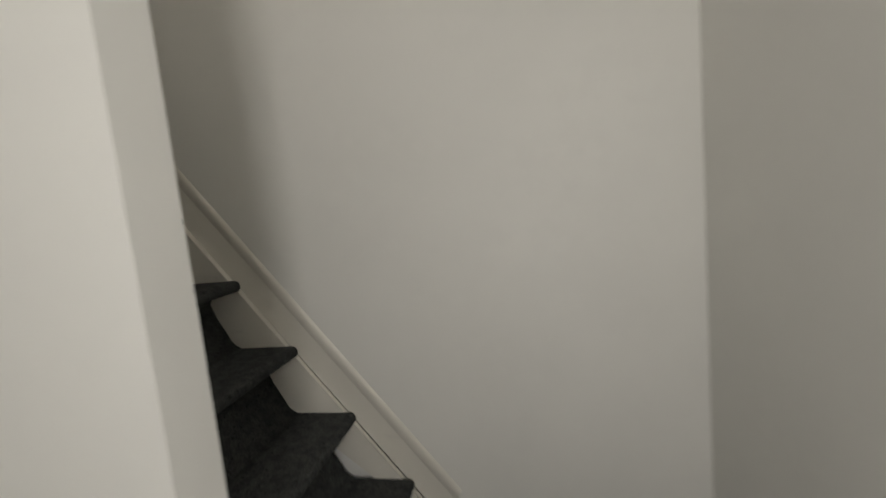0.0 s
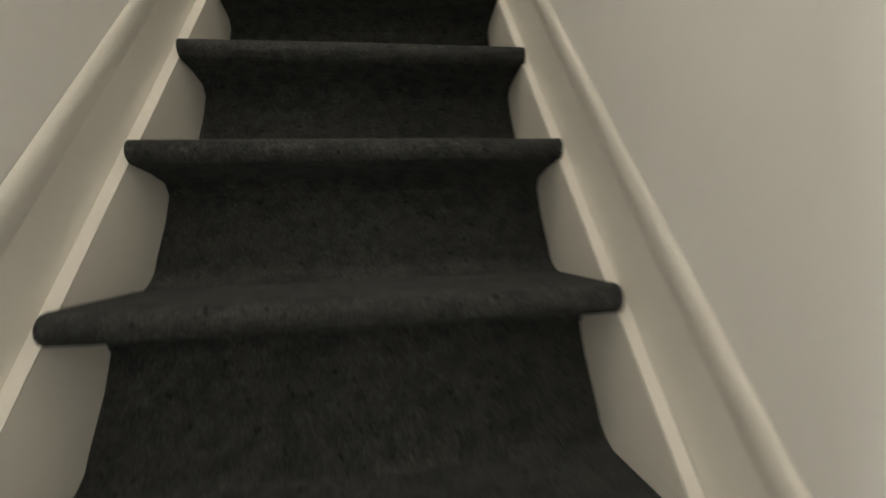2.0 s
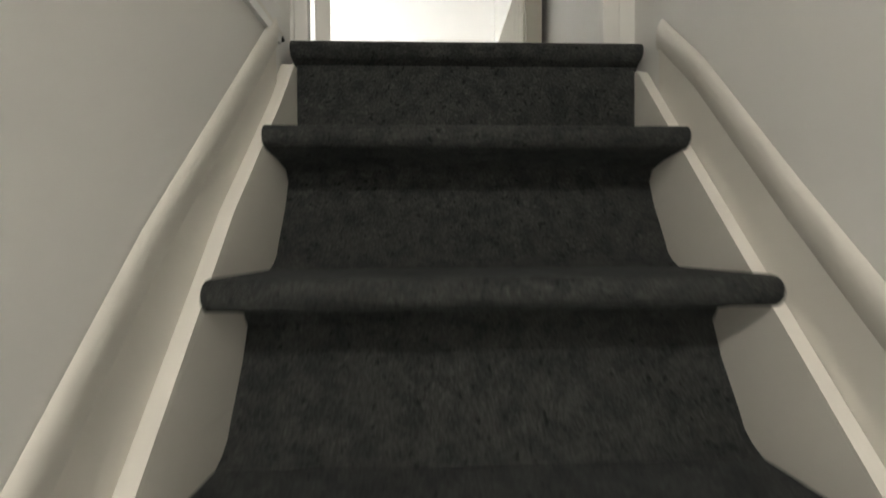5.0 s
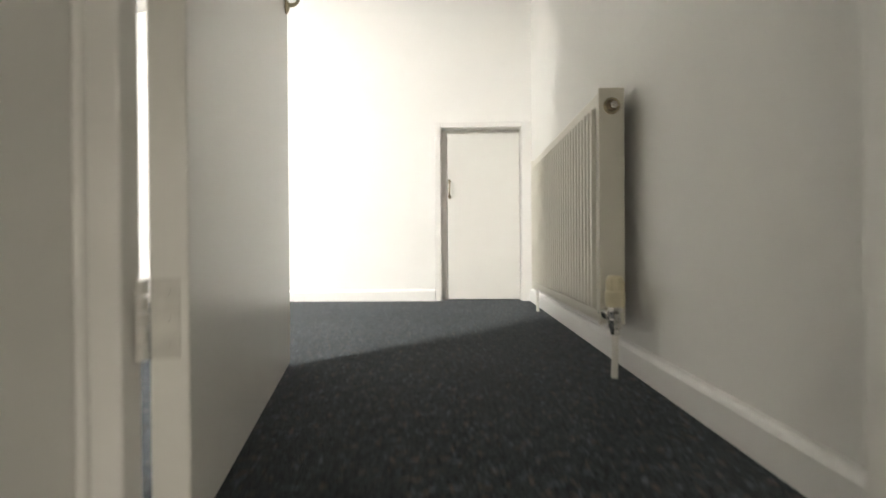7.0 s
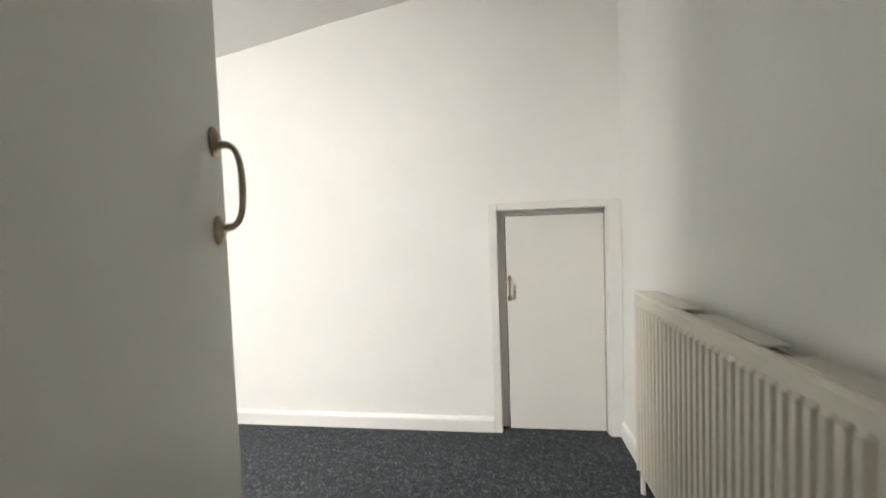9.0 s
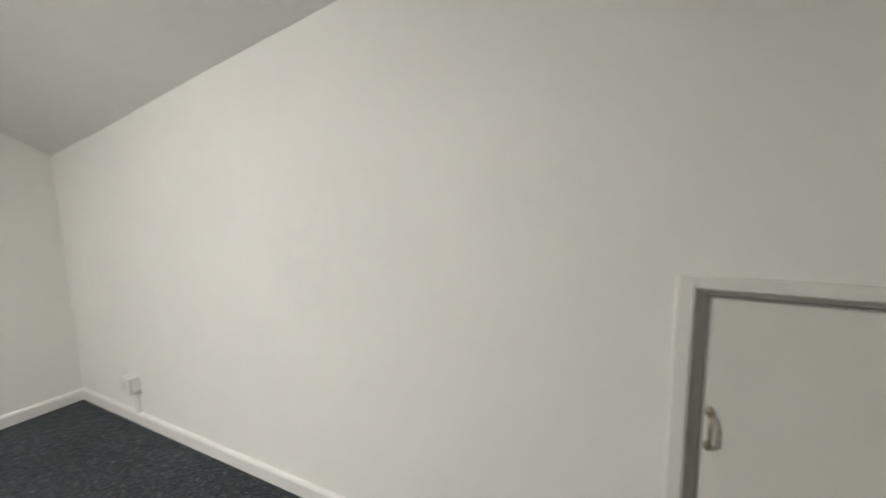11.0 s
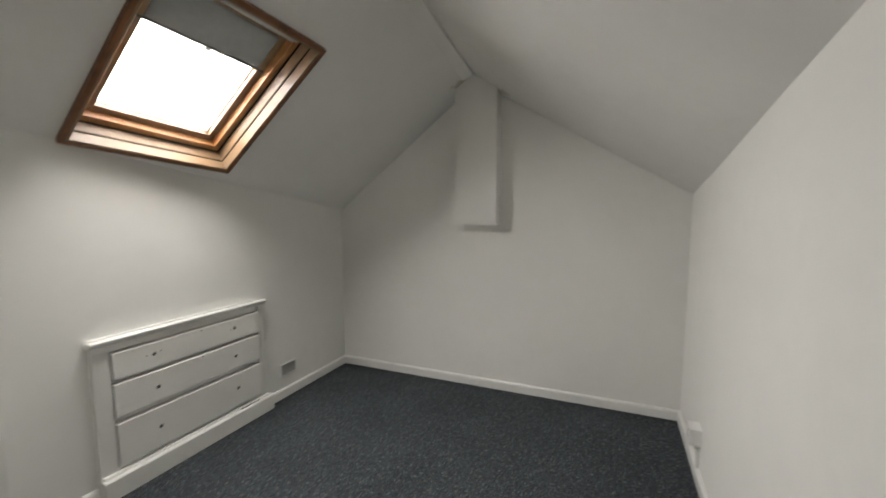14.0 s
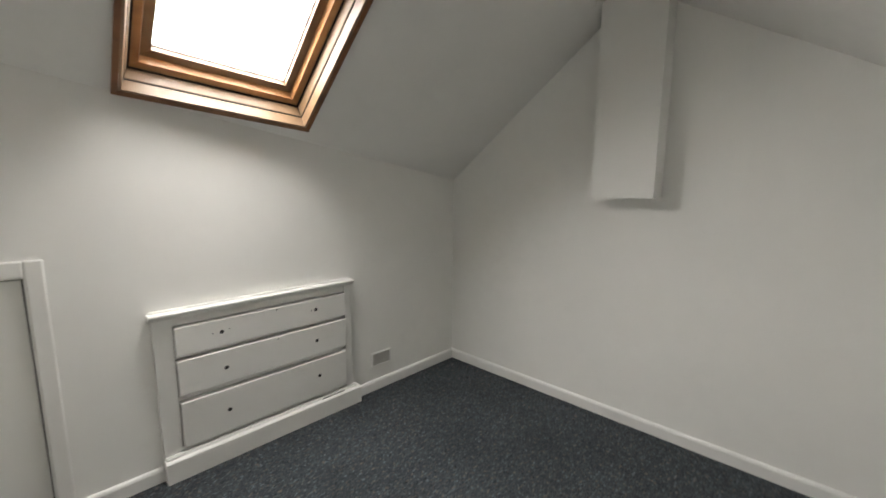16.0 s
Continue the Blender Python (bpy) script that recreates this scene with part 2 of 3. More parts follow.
def arc_tube(a, b, out, radius, rise, sides=10):
    """A D-shaped pull between a and b that stands off along out."""
    a, b, out = Vector(a), Vector(b), Vector(out)
    n, pts, radii = 26, [], []
    for k in range(n + 1):
        q = math.pi * k / n
        lift = min(1.0, math.sin(q) ** 0.42) if 0 < k < n else 0.0
        along = 0.5 - 0.5 * math.copysign(abs(math.cos(q)) ** 0.80, math.cos(q))
        pts.append(a.lerp(b, 0.03 + 0.94 * along) + out * rise * lift)
        radii.append(radius * (1.25 - 0.35 * min(1.0, math.sin(q) * 2.2) + 0.12 * math.sin(q) ** 6))
    pts.insert(0, a.copy()), radii.insert(0, radius * 1.5)
    pts.append(b.copy()), radii.append(radius * 1.5)
    return tube(pts, radii, sides)


# ---- floors ----
def floor_mesh():
    bm = bmesh.new()
    loops = [[(XG - 0.1, YL - 0.05), (XE, YL - 0.05), (XE, 0.108), (XG - 0.1, 0.108)],
             [(XG - 0.1, 0.108), (XR + 0.05, 0.108), (XR + 0.05, YF + 0.1), (XG - 0.1, YF + 0.1)]]
    for loop in loops:
        prism(loop, 2, -0.16, 0.0, bm)
    return bm


tagged(part("floor", floor_mesh(), CARPET, smooth=None), "dark blue-grey flecked loop-pile carpet over loft room floor", "floor", kind="structure")
tagged(part("floor_hall", box((XH - 0.1, YB - 0.1, HALL - 0.12), (XW + 0.1, -1.9, HALL)), STAIRC, smooth=None),
       "dark charcoal carpet on the lower hall floor", "floor", kind="structure")


# ---- walls ----
def wall_panel(axis, at, thick, columns, name, label, material=WALL):
    """A wall from columns (s0, s1, z0, ztop at s0, ztop at s1) along the other horizontal axis."""
    bm = bmesh.new()
    for s0, s1, z0, z1, z2 in columns:
        prism([(s0, z0), (s1, z0), (s1, z2), (s0, z1)], axis, at, at + thick, bm)
    bmesh.ops.remove_doubles(bm, verts=bm.verts, dist=0.0005)
    return tagged(part(name, bm, material, smooth=None), label, "wall", kind="structure")


UP = 0.03
# gable wall, outline under both slopes
rz = slope_left(XG, ridge_y(XG))
bm = prism([(YL - 0.1, -0.1), (YF + 0.1, -0.1), (YF + 0.1, slope_right(XG, YF + 0.1) + UP), (ridge_y(XG), rz + UP), (YL - 0.1, slope_left(XG, YL - 0.1) + UP)], 0, XG - 0.12, XG)
tagged(part("wall_gable", bm, WALL, smooth=None), "white emulsioned gable wall under the roof slopes", "wall", kind="structure")

# far wall with the cupboard door opening
D1L, D1R, D1T = -0.127, 0.327, 0.976
wall_panel(1, YF, 0.12, [
    (XG, D1L, -0.1, slope_right(XG, YF) + UP, slope_right(D1L, YF) + UP),
    (D1L, D1R, D1T, slope_right(D1L, YF) + UP, slope_right(D1R, YF) + UP),
    (D1R, XR + 0.12, -0.1, slope_right(D1R, YF) + UP, slope_right(XR + 0.12, YF) + UP)], "wall_far", "white emulsioned knee wall with a low cupboard door")

# radiator wall
ry = ridge_y(XR)
bm = prism([(YD1, -0.1), (YF, -0.1), (YF, slope_right(XR, YF) + UP), (ry, slope_left(XR, ry) + UP), (YD1, slope_left(XR, YD1) + UP)], 0, XR, XR + 0.12)
tagged(part("wall_radiator", bm, WALL, smooth=None), "white emulsioned partition wall behind the radiator", "wall", kind="structure")

# knee wall with the second cupboard door opening
D2L, D2R, D2T = -1.016, -0.60, 0.961
wall_panel(1, YL - 0.12, 0.12, [
    (XG, D2L, -0.1, slope_left(XG, YL) + UP, slope_left(D2L, YL) + UP),
    (D2L, D2R, D2T, slope_left(D2L, YL) + UP, slope_left(D2R, YL) + UP),
    (D2R, XE, -0.1, slope_left(D2R, YL) + UP, slope_left(XE, YL) + UP)], "wall_knee", "white emulsioned knee wall below the skylight slope")


def stair_wall(x0, x1, y0, y1, zlow, name, label):
    ys = [y0, -2.2, -1.6, -1.0, -0.5, y1] if y0 < -2.3 else [y0, -1.6, -1.0, -0.5, y1]
    top = [(y, slope_left((x0 + x1) / 2, y) + UP) for y in ys]
    bm = prism([(y0, zlow), (y1, zlow)] + top[::-1], 0, x0, x1)
    return tagged(part(name, bm, WALL, smooth=None), label, "wall", kind="structure")


stair_wall(XE, -XW, YN, YD1, HALL - 0.1, "wall_stair_west", "white emulsioned wall beside the steep stairs")
stair_wall(XW, XW + 0.12, YB, YD1, HALL - 0.1, "wall_stair_east", "white emulsioned wall along the stair string")
bm = prism([(XH - 0.1, HALL - 0.1), (XW + 0.12, HALL - 0.1), (XW + 0.12, 0.4), (XH - 0.1, 0.4)], 1, YB - 0.12, YB)
tagged(part("wall_hall_back", bm, WALL, smooth=None), "white emulsioned hall wall at the foot of the stairs", "wall", kind="structure")
# hall end wall with a narrow window opening, hall side wall and ceiling
W0, W1, WZ0, WZ1 = -2.92, -2.52, HALL + 0.85, HALL + 2.05
HT = HALL + 2.5
wall_panel(0, XH - 0.12, 0.12, [
    (YB, W0, HALL - 0.1, HT, HT), (W0, W1, HALL - 0.1, WZ0, WZ0), (W0, W1, WZ1, HT, HT), (W1, -1.2, HALL - 0.1, HT, HT)],
    "wall_hall_end", "white emulsioned hall wall with a narrow window")
tagged(part("wall_hall_side", box((XH - 0.12, -1.2, HALL - 0.1), (XE, -1.1, HT)), WALL, smooth=None), "white emulsioned hall wall", "wall", kind="structure")
tagged(part("floor_hall_side", box((XH - 0.1, -1.9, HALL - 0.12), (XE, -1.15, HALL)), STAIRC, smooth=None), "dark charcoal hall carpet", "floor", kind="structure")
tagged(part("ceiling_hall", box((XH - 0.12, YB, HT), (XE, -1.1, HT + 0.1)), CEIL, smooth=None), "white hall ceiling", "ceiling", kind="structure")
bm = prism([(YB, HT), (YN, HT), (YN, 0.72), (YB, 0.2)], 0, XE, XE + 0.084)
tagged(part("wall_stair_header", bm, WALL, smooth=None), "white wall above the foot of the stairs", "wall", kind="structure")

# entrance door wall: nibs and head
HEAD = 1.985
bm = box((-XW - 0.03, YD0 + 0.012, -0.002), (XJ0 - 0.04, YD1 - 0.012, HEAD + 0.04))
for x0, x1 in ((-XW, -0.388), (0.388, XW)):
    add_box(bm, (x0, YD0 + 0.012, -0.058), (x1, YD1 - 0.02, -0.002))
add_box(bm, (XJ1 + 0.04, YD0 + 0.001, -0.002), (XW, YD1 - 0.012, HEAD + 0.04))
prism([(-XW, HEAD + 0.04), (XW, HEAD + 0.04), (XW, slope_left(XW, YD1) + UP), (-XW, slope_left(-XW, YD1) + UP)], 1, YD0 + 0.012, YD1 - 0.012, bm)
tagged(part("wall_entrance", bm, WALL, smooth=None), "white partition around the loft entrance door", "wall", kind="structure")


# ---- ceiling ----
def ceiling_mesh():
    bm = bmesh.new()
    x0, x1 = XG - 0.12, XW + 0.13
    hole = [SKY_A, SKY_A + SKY_U, SKY_A + SKY_U + SKY_V, SKY_A + SKY_V]

    def on_left(x, y):
        return Vector((x, y, slope_left(x, y)))

    flat = [on_left(p.x, p.y) for p in hole]          # right-bottom, left-bottom, left-top, right-top
    ylow = -3.12
    outer = [on_left(x1, ylow), on_left(x0, ylow), on_left(x0, ridge_y(x0)), on_left(x1, ridge_y(x1))]
    n = Vector((-0.154, -0.756, 1)).normalized() * 0.14
    for a in range(4):
        b = (a + 1) % 4
        low = [bm.verts.new(p) for p in (outer[a], outer[b], flat[b], flat[a])]
        high = [bm.verts.new(p + n) for p in (outer[a], outer[b], flat[b], flat[a])]
        bm.faces.new(low)
        bm.faces.new(high[::-1])
        bm.faces.new((low[2], low[3], high[3], high[2]))
        bm.faces.new((low[0], low[1], high[1], high[0]))
    nx, ny = 40, 14
    n2 = Vector((-0.172, 0.591, 1)).normalized() * 0.14
    low, high = [], []
    for i in range(nx + 1):
        x = x0 + (x1 - x0) * i / nx
        ra, rb = [], []
        for j in range(ny + 1):
            y = ridge_y(x) + (YF + 0.14 - ridge_y(x)) * j / ny
            w = 0.0 if j == 0 else noise.noise(Vector((x * 2.3, y * 2.3, 0.5))) * 0.007 + noise.noise(Vector((x * 8, y * 8, 4))) * 0.002
            p = Vector((x, y, slope_right(x, y) + w))
            ra.append(bm.verts.new(p))
            rb.append(bm.verts.new(p + n2))
        low.append(ra)
        high.append(rb)
    for i in range(nx):
        for j in range(ny):
            bm.faces.new((low[i][j], low[i + 1][j], low[i + 1][j + 1], low[i][j + 1]))
            bm.faces.new((high[i][j], high[i][j + 1], high[i + 1][j + 1], high[i + 1][j]))
    for i in range(nx):
        for j in (0, ny):
            bm.faces.new((low[i][j], low[i + 1][j], high[i + 1][j], high[i][j]))
    for j in range(ny):
        for i in (0, nx):
            bm.faces.new((low[i][j], low[i][j + 1], high[i][j + 1], high[i][j]))
    bmesh.ops.remove_doubles(bm, verts=bm.verts, dist=0.0008)
    return bm


tagged(part("ceiling", ceiling_mesh(), CEIL, smooth=12), "white painted sloping loft ceiling meeting at a ridge", "ceiling", kind="structure")

# batten along the ridge
bm = bmesh.new()
xa, xb = XG + 0.165, XR
for s0, s1, d in ((-0.055, 0.012, 0.016),):
    loop = []
    for x in (xa, xb):
        y = ridge_y(x)
        z = slope_left(x, y + s0) - d
        loop.append([bm.verts.new(p) for p in ((x, y + s0, slope_left(x, y + s0) + 0.02), (x, y + s1, slope_right(x, y + s1) + 0.02),
                                                (x, y + s1, slope_right(x, y + s1) - d * 1.5), (x, y + s0, z))])
    a, b = loop
    bm.faces.new(a)
    bm.faces.new(b[::-1])
    for k in range(4):
        bm.faces.new((a[k], b[k], b[(k + 1) % 4], a[(k + 1) % 4]))
tagged(part("ridge_trim", bm, CEIL, smooth=None), "white painted cover batten along the ceiling ridge", "trim", kind="structure")


# ---- skirting boards ----
def skirting(name, p, q, inward, label="white gloss painted skirting board", height=SKIRT, thick=0.016, z=0.0):
    p, q, n = Vector((*p, z)), Vector((*q, z)), Vector((*inward, 0))
    bm = bmesh.new()
    profile = [(-0.002, -0.02), (thick, -0.02), (thick, height - 0.014), (thick - 0.002, height - 0.007), (thick - 0.006, height - 0.002), (thick - 0.011, height), (-0.002, height)]
    ends = [[bm.verts.new(e + n * o + Vector((0, 0, h))) for o, h in profile] for e in (p, q)]
    a, b = ends
    bm.faces.new(a)
    bm.faces.new(b[::-1])
    for k in range(len(a)):
        j = (k + 1) % len(a)
        bm.faces.new((a[k], b[k], b[j], a[j]))
    return tagged(part(name, bm, GLOSS, smooth=30), label, "skirting board", kind="structure")


skirting("baseboard", (XG, YL), (XG, YF), (1, 0))
skirting("baseboard", (XG + 0.016, YF), (-0.163, YF), (0, -1))
skirting("baseboard", (XR, YD1 + 0.005), (XR, YF), (-1, 0))
skirting("baseboard", (XG + 0.016, YL), (-2.350, YL), (0, 1))
skirting("baseboard", (-1.754, YL), (-1.068, YL), (0, 1))
skirting("baseboard", (XE, YL), (XE, YD1), (-1, 0))
upper = skirting("baseboard", (-XW, -1.3), (-XW, -0.006), (1, 0), "cream painted skirting at loft floor level above the stairs", thick=0.010)
bead = tube([(-XW + 0.004, -1.3, 0.004), (-XW + 0.003, 0.0, 0.004)], 0.0085, 12)
part("bead", bead, STRING, upper, "rounded cream bead along the foot of the board", 60)
for cy, cz, r in ((-0.012, 0.056, 0.0040), (0.006, 0.006, 0.0050)):
    bm = bmesh.new()
    for a in range(3):
        bmesh.ops.create_icosphere(bm, subdivisions=1, radius=r * (0.6 + 0.2 * a), matrix=Matrix.Translation((-XW + 0.006, cy + 0.003 * a, cz - 0.004 * a)))
    part("chip", bm, DARK, upper, "dark chipped end of the board")


# ---- stairs ----
def nosing(k):
    return (0.0, 0.0) if k == 0 else (-GO1 - (k - 1) * GO, -RISE1 - (k - 1) * RISE)


def nose_line(y):
    return -RISE1 + (y + GO1) * RISE / GO


XS = 0.3805
stairs = thing("staircase", "steep straight staircase with dark charcoal carpet and cream painted strings", "staircase", (0, nosing(11)[0], HALL))


def under(parent, name, bm, material, label="", smooth=35):
    """A part whose mesh is given in world places, under an unturned thing."""
    for v in bm.verts:
        v.co -= Vector(parent.location)
    return part(name, bm, material, parent, label, smooth)


def step_mesh(k):
    y, z = nosing(k)
    drop = RISE1 if k == 0 else RISE
    back = 0.112 if k == 0 else (GO1 if k == 1 else GO) + 0.07
    lean = 0.03 if k == 0 else 0.135
    pts = [(y + back, z), (y + 0.024, z)]
    for i in range(1, 8):
        a = math.pi / 2 + math.pi * i / 8
        pts.append((y + 0.022 + 0.022 * math.cos(a), z - 0.022 + 0.022 * math.sin(a)))
    pts += [(y + 0.024, z - 0.044)]
    if k == 0:
        pts += [(y + lean, z - 0.048), (y + lean, z - drop), (y + back, z - drop)]
    else:
        pts += [(y + lean * 0.55, z - 0.05), (y + lean * 0.9, z - 0.062), (y + lean, z - 0.085), (y + lean * 0.85, z - 0.14),
                (y + 0.078, z - drop * 0.80), (y + 0.066, z - drop * 0.90), (y + 0.050, z - drop * 0.96), (y + 0.024, z - drop - 0.004), (y + 0.09, z - drop - 0.006), (y + 0.16, z - 0.06), (y + back, z - 0.03)]
    bm = bmesh.new()
    n = 15
    rows = []
    for i in range(n):
        half = 0.3865 if k == 0 else XS
        x = -half + 2 * half * i / (n - 1)
        end = 1.0 if 0 < i < n - 1 else 0.0
        row = []
        for j, (py, pz) in enumerate(pts):
            w = noise.noise(Vector((x * 5, py * 9, pz * 9))) * 0.0035 * end
            lap = 0.004 if k and i == n - 1 and 0 < j < 10 else 0.0        # the nosing laps over the lower string
            row.append(bm.verts.new((x + lap, py + w, pz + (w * 0.6 if 0 < j < 10 else 0))))
        rows.append(row)
    m = len(pts)
    for a, b in zip(rows, rows[1:]):
        for j in range(m):
            bm.faces.new((a[j], a[(j + 1) % m], b[(j + 1) % m], b[j]))
    bm.faces.new(rows[0])
    bm.faces.new(rows[-1][::-1])
    return bm


for k in range(NSTEP):
    under(stairs, "step", step_mesh(k), STAIRC, "carpeted step with rounded nosing and sloping riser" if k else "carpeted top step level with the loft floor", 50)

y_low = nosing(11)[0] - 0.16


def string_top(s, y):
    """Height of the top edge of a string over the line of nosings: the two sides differ."""
    if s > 0:
        return float(np.interp(y, (-0.50, -0.20), (-0.058, -0.072)))
    return float(np.interp(y, (-0.60, -0.27, -0.08), (-0.058, -0.030, -0.060)))


def cap(s, y):
    """Height of the capping line; beside the door wall the other side dips to the top step."""
    if s > 0:
        return nose_line(y) + float(np.interp(y, (-0.90, -0.35, -0.16, -0.01), (0.136, 0.090, 0.086, 0.050)))
    return nose_line(y) + float(np.interp(y, (-0.62, -0.42, -0.06), (0.118, 0.116, 0.056)))


for s in (-1, 1):
    inner, outer = s * XS, s * (XW - 0.0092 if s > 0 else XW - 0.002)
    a, b = min(inner, outer), max(inner, outer)
    tops = [(y, nose_line(y) + string_top(s, y)) for y in (y_low, -0.9, -0.60, -0.27, -0.08, 0.012)]
    bm = prism([(y_low, HALL)] + tops + [(0.048, -0.048), (0.048, -1.1)], 0, a, b)
    bmesh.ops.bevel(bm, geom=[e for e in bm.edges if abs(e.verts[0].co.x - e.verts[1].co.x) < 1e-5 and abs(e.verts[0].co.x - inner) < 1e-4], offset=0.002, segments=1, affect="EDGES")
    under(stairs, "string", bm, STRING, "cream painted stair string with scuffs")
    board_in = s * (XW - 0.008)
    a, b = min(board_in, s * (XW - 0.001)), max(board_in, s * (XW - 0.001))
    ys = [y_low, -1.4, -0.90, -0.62, -0.42, -0.35, -0.24, -0.16, -0.06, -0.032]
    bm = prism([(y, cap(s, y) - 0.005) for y in ys] + [(ys[-1], -0.12)] + [(y, nose_line(y) - 0.09) for y in ys[-2::-1]], 0, a, b)
    under(stairs, "wall_string", bm, STRING, "painted board above the stair string")
    pts = [(0.0, -0.030), (0.0020, -0.024), (0.0046, -0.016), (0.0068, -0.006), (0.0074, 0.003), (0.0064, 0.011), (0.0038, 0.017), (0.0, 0.021)]
    bm = bmesh.new()
    ends = []
    for y in ys:
        ends.append([bm.verts.new((s * (XW - 0.006 - o), y - h * 0.5, cap(s, y) + h)) for o, h in pts] + [bm.verts.new((s * (XW - 0.001), y, cap(s, y)))])
    bm.faces.new(ends[0])
    bm.faces.new(ends[-1][::-1])
    for a, b in zip(ends, ends[1:]):
        for j in range(len(a)):
            bm.faces.new((a[j], b[j], b[(j + 1) % len(a)], a[(j + 1) % len(a)]))
    under(stairs, "moulding", bm, STRING, "rounded cream moulding capping the stair board", 60)

# threshold
strip = prism([(0.092, -0.001), (0.096, 0.005), (0.108, 0.008), (0.120, 0.005), (0.124, -0.001)], 0, XJ0 + 0.002, XJ1 - 0.002)
tagged(part("threshold_strip", strip, STEEL, smooth=40), "brushed aluminium carpet threshold strip in the doorway", "threshold strip", kind="structure")


# ---- entrance door ----
frame_1 = thing("door_frame", "white painted door lining around the loft entrance", "door frame", (0, 0.04, 0), "structure")
for a, b in (((XJ0 - 0.04, YD0, -0.005), (XJ0, YD1, HEAD + 0.038)), ((XJ1, YD0, -0.005), (XJ1 + 0.04, YD1, HEAD + 0.038)), ((XJ0, YD0, HEAD), (XJ1, YD1, HEAD + 0.038))):
    under(frame_1, "jamb", box(a, b, 0.003), TRIM)
for x0, x1 in ((XJ0 - 0.041, XJ0 - 0.030),):
    under(frame_1, "bead", box((x0, YD0 - 0.008, -0.004), (x1, YD0 + 0.014, HEAD + 0.05), 0.006, 3), TRIM)
door_1 = thing("door_1", "white painted flush loft door standing open", "door", kind="structure")
HINGE = Vector((-0.326, 0.116, 0.0))
door_1.matrix_basis = Matrix.Translation(HINGE) @ Matrix.Rotation(radians(90 + 13.7), 4, "Z")
LEAF = 0.657
part("leaf", box((0.0, 0.0, 0.012), (LEAF, 0.036, 1.965), 0.0025), DOORP, door_1)
for z0 in (0.198, 0.95, 1.72):
    bm = box((-0.0008, 0.008, z0), (0.0010, 0.0345, z0 + 0.080), 0.0005)
    for dz in (0.014, 0.040, 0.066):
        tube([(-0.0022, 0.020, z0 + dz), (0.0, 0.020, z0 + dz)], 0.0034, 10, bm)
    h = part("hinge", bm, HINGEP, door_1, "overpainted butt hinge")
    bm = bmesh.new()
    for i in range(5):
        a = z0 + i * 0.0160
        tube([(-0.004, 0.040, a + 0.001), (-0.004, 0.040, a + 0.0152)], 0.0055, 10, bm)
    part("knuckle", bm, HINGEP, h)


def pull(parent, at, length, out, along, rise, material=BRASS, rose=0.017):
    """A D pull with two oval roses, in the parent's own axes."""
    at, out, along = Vector(at), Vector(out), Vector(along)
    a, b = at - along * length / 2, at + along * length / 2
    h = part("handle", arc_tube(a, b, out, 0.0044, rise), material, parent, "worn brass pull handle", 60)
    side = out.cross(along)
    for e in (a, b):
        bm = bmesh.new()
        rings = []
        for d, s in ((0.0, 1.0), (0.003, 1.0), (0.006, 0.72), (0.009, 0.45)):
            rings.append([bm.verts.new(e + out * d + (side * math.cos(q) * 0.75 + along * math.sin(q) * 1.15) * rose * s) for q in (2 * math.pi * i / 14 for i in range(14))])
        bm.faces.new(rings[0])
        bm.faces.new(rings[-1][::-1])
        for p, q in zip(rings, rings[1:]):
            for i in range(14):
                bm.faces.new((p[i], p[(i + 1) % 14], q[(i + 1) % 14], q[i]))
        part("rose", bm, material, h, "", 40)
        for d in (-0.72, 0.72):
            c = e + along * rose * d + side * rose * 0.12
            part("screw", tube([c, c + out * 0.0042], 0.0022, 8), DARK, h, "dark screw head")
    return h


pull(door_1, (LEAF - 0.028, 0.0, 0.970), 0.115, (0, -1, 0), (0, 0, 1), 0.034)
pull(door_1, (LEAF - 0.028, 0.036, 0.925), 0.125, (0, 1, 0), (0, 0, 1), 0.030)


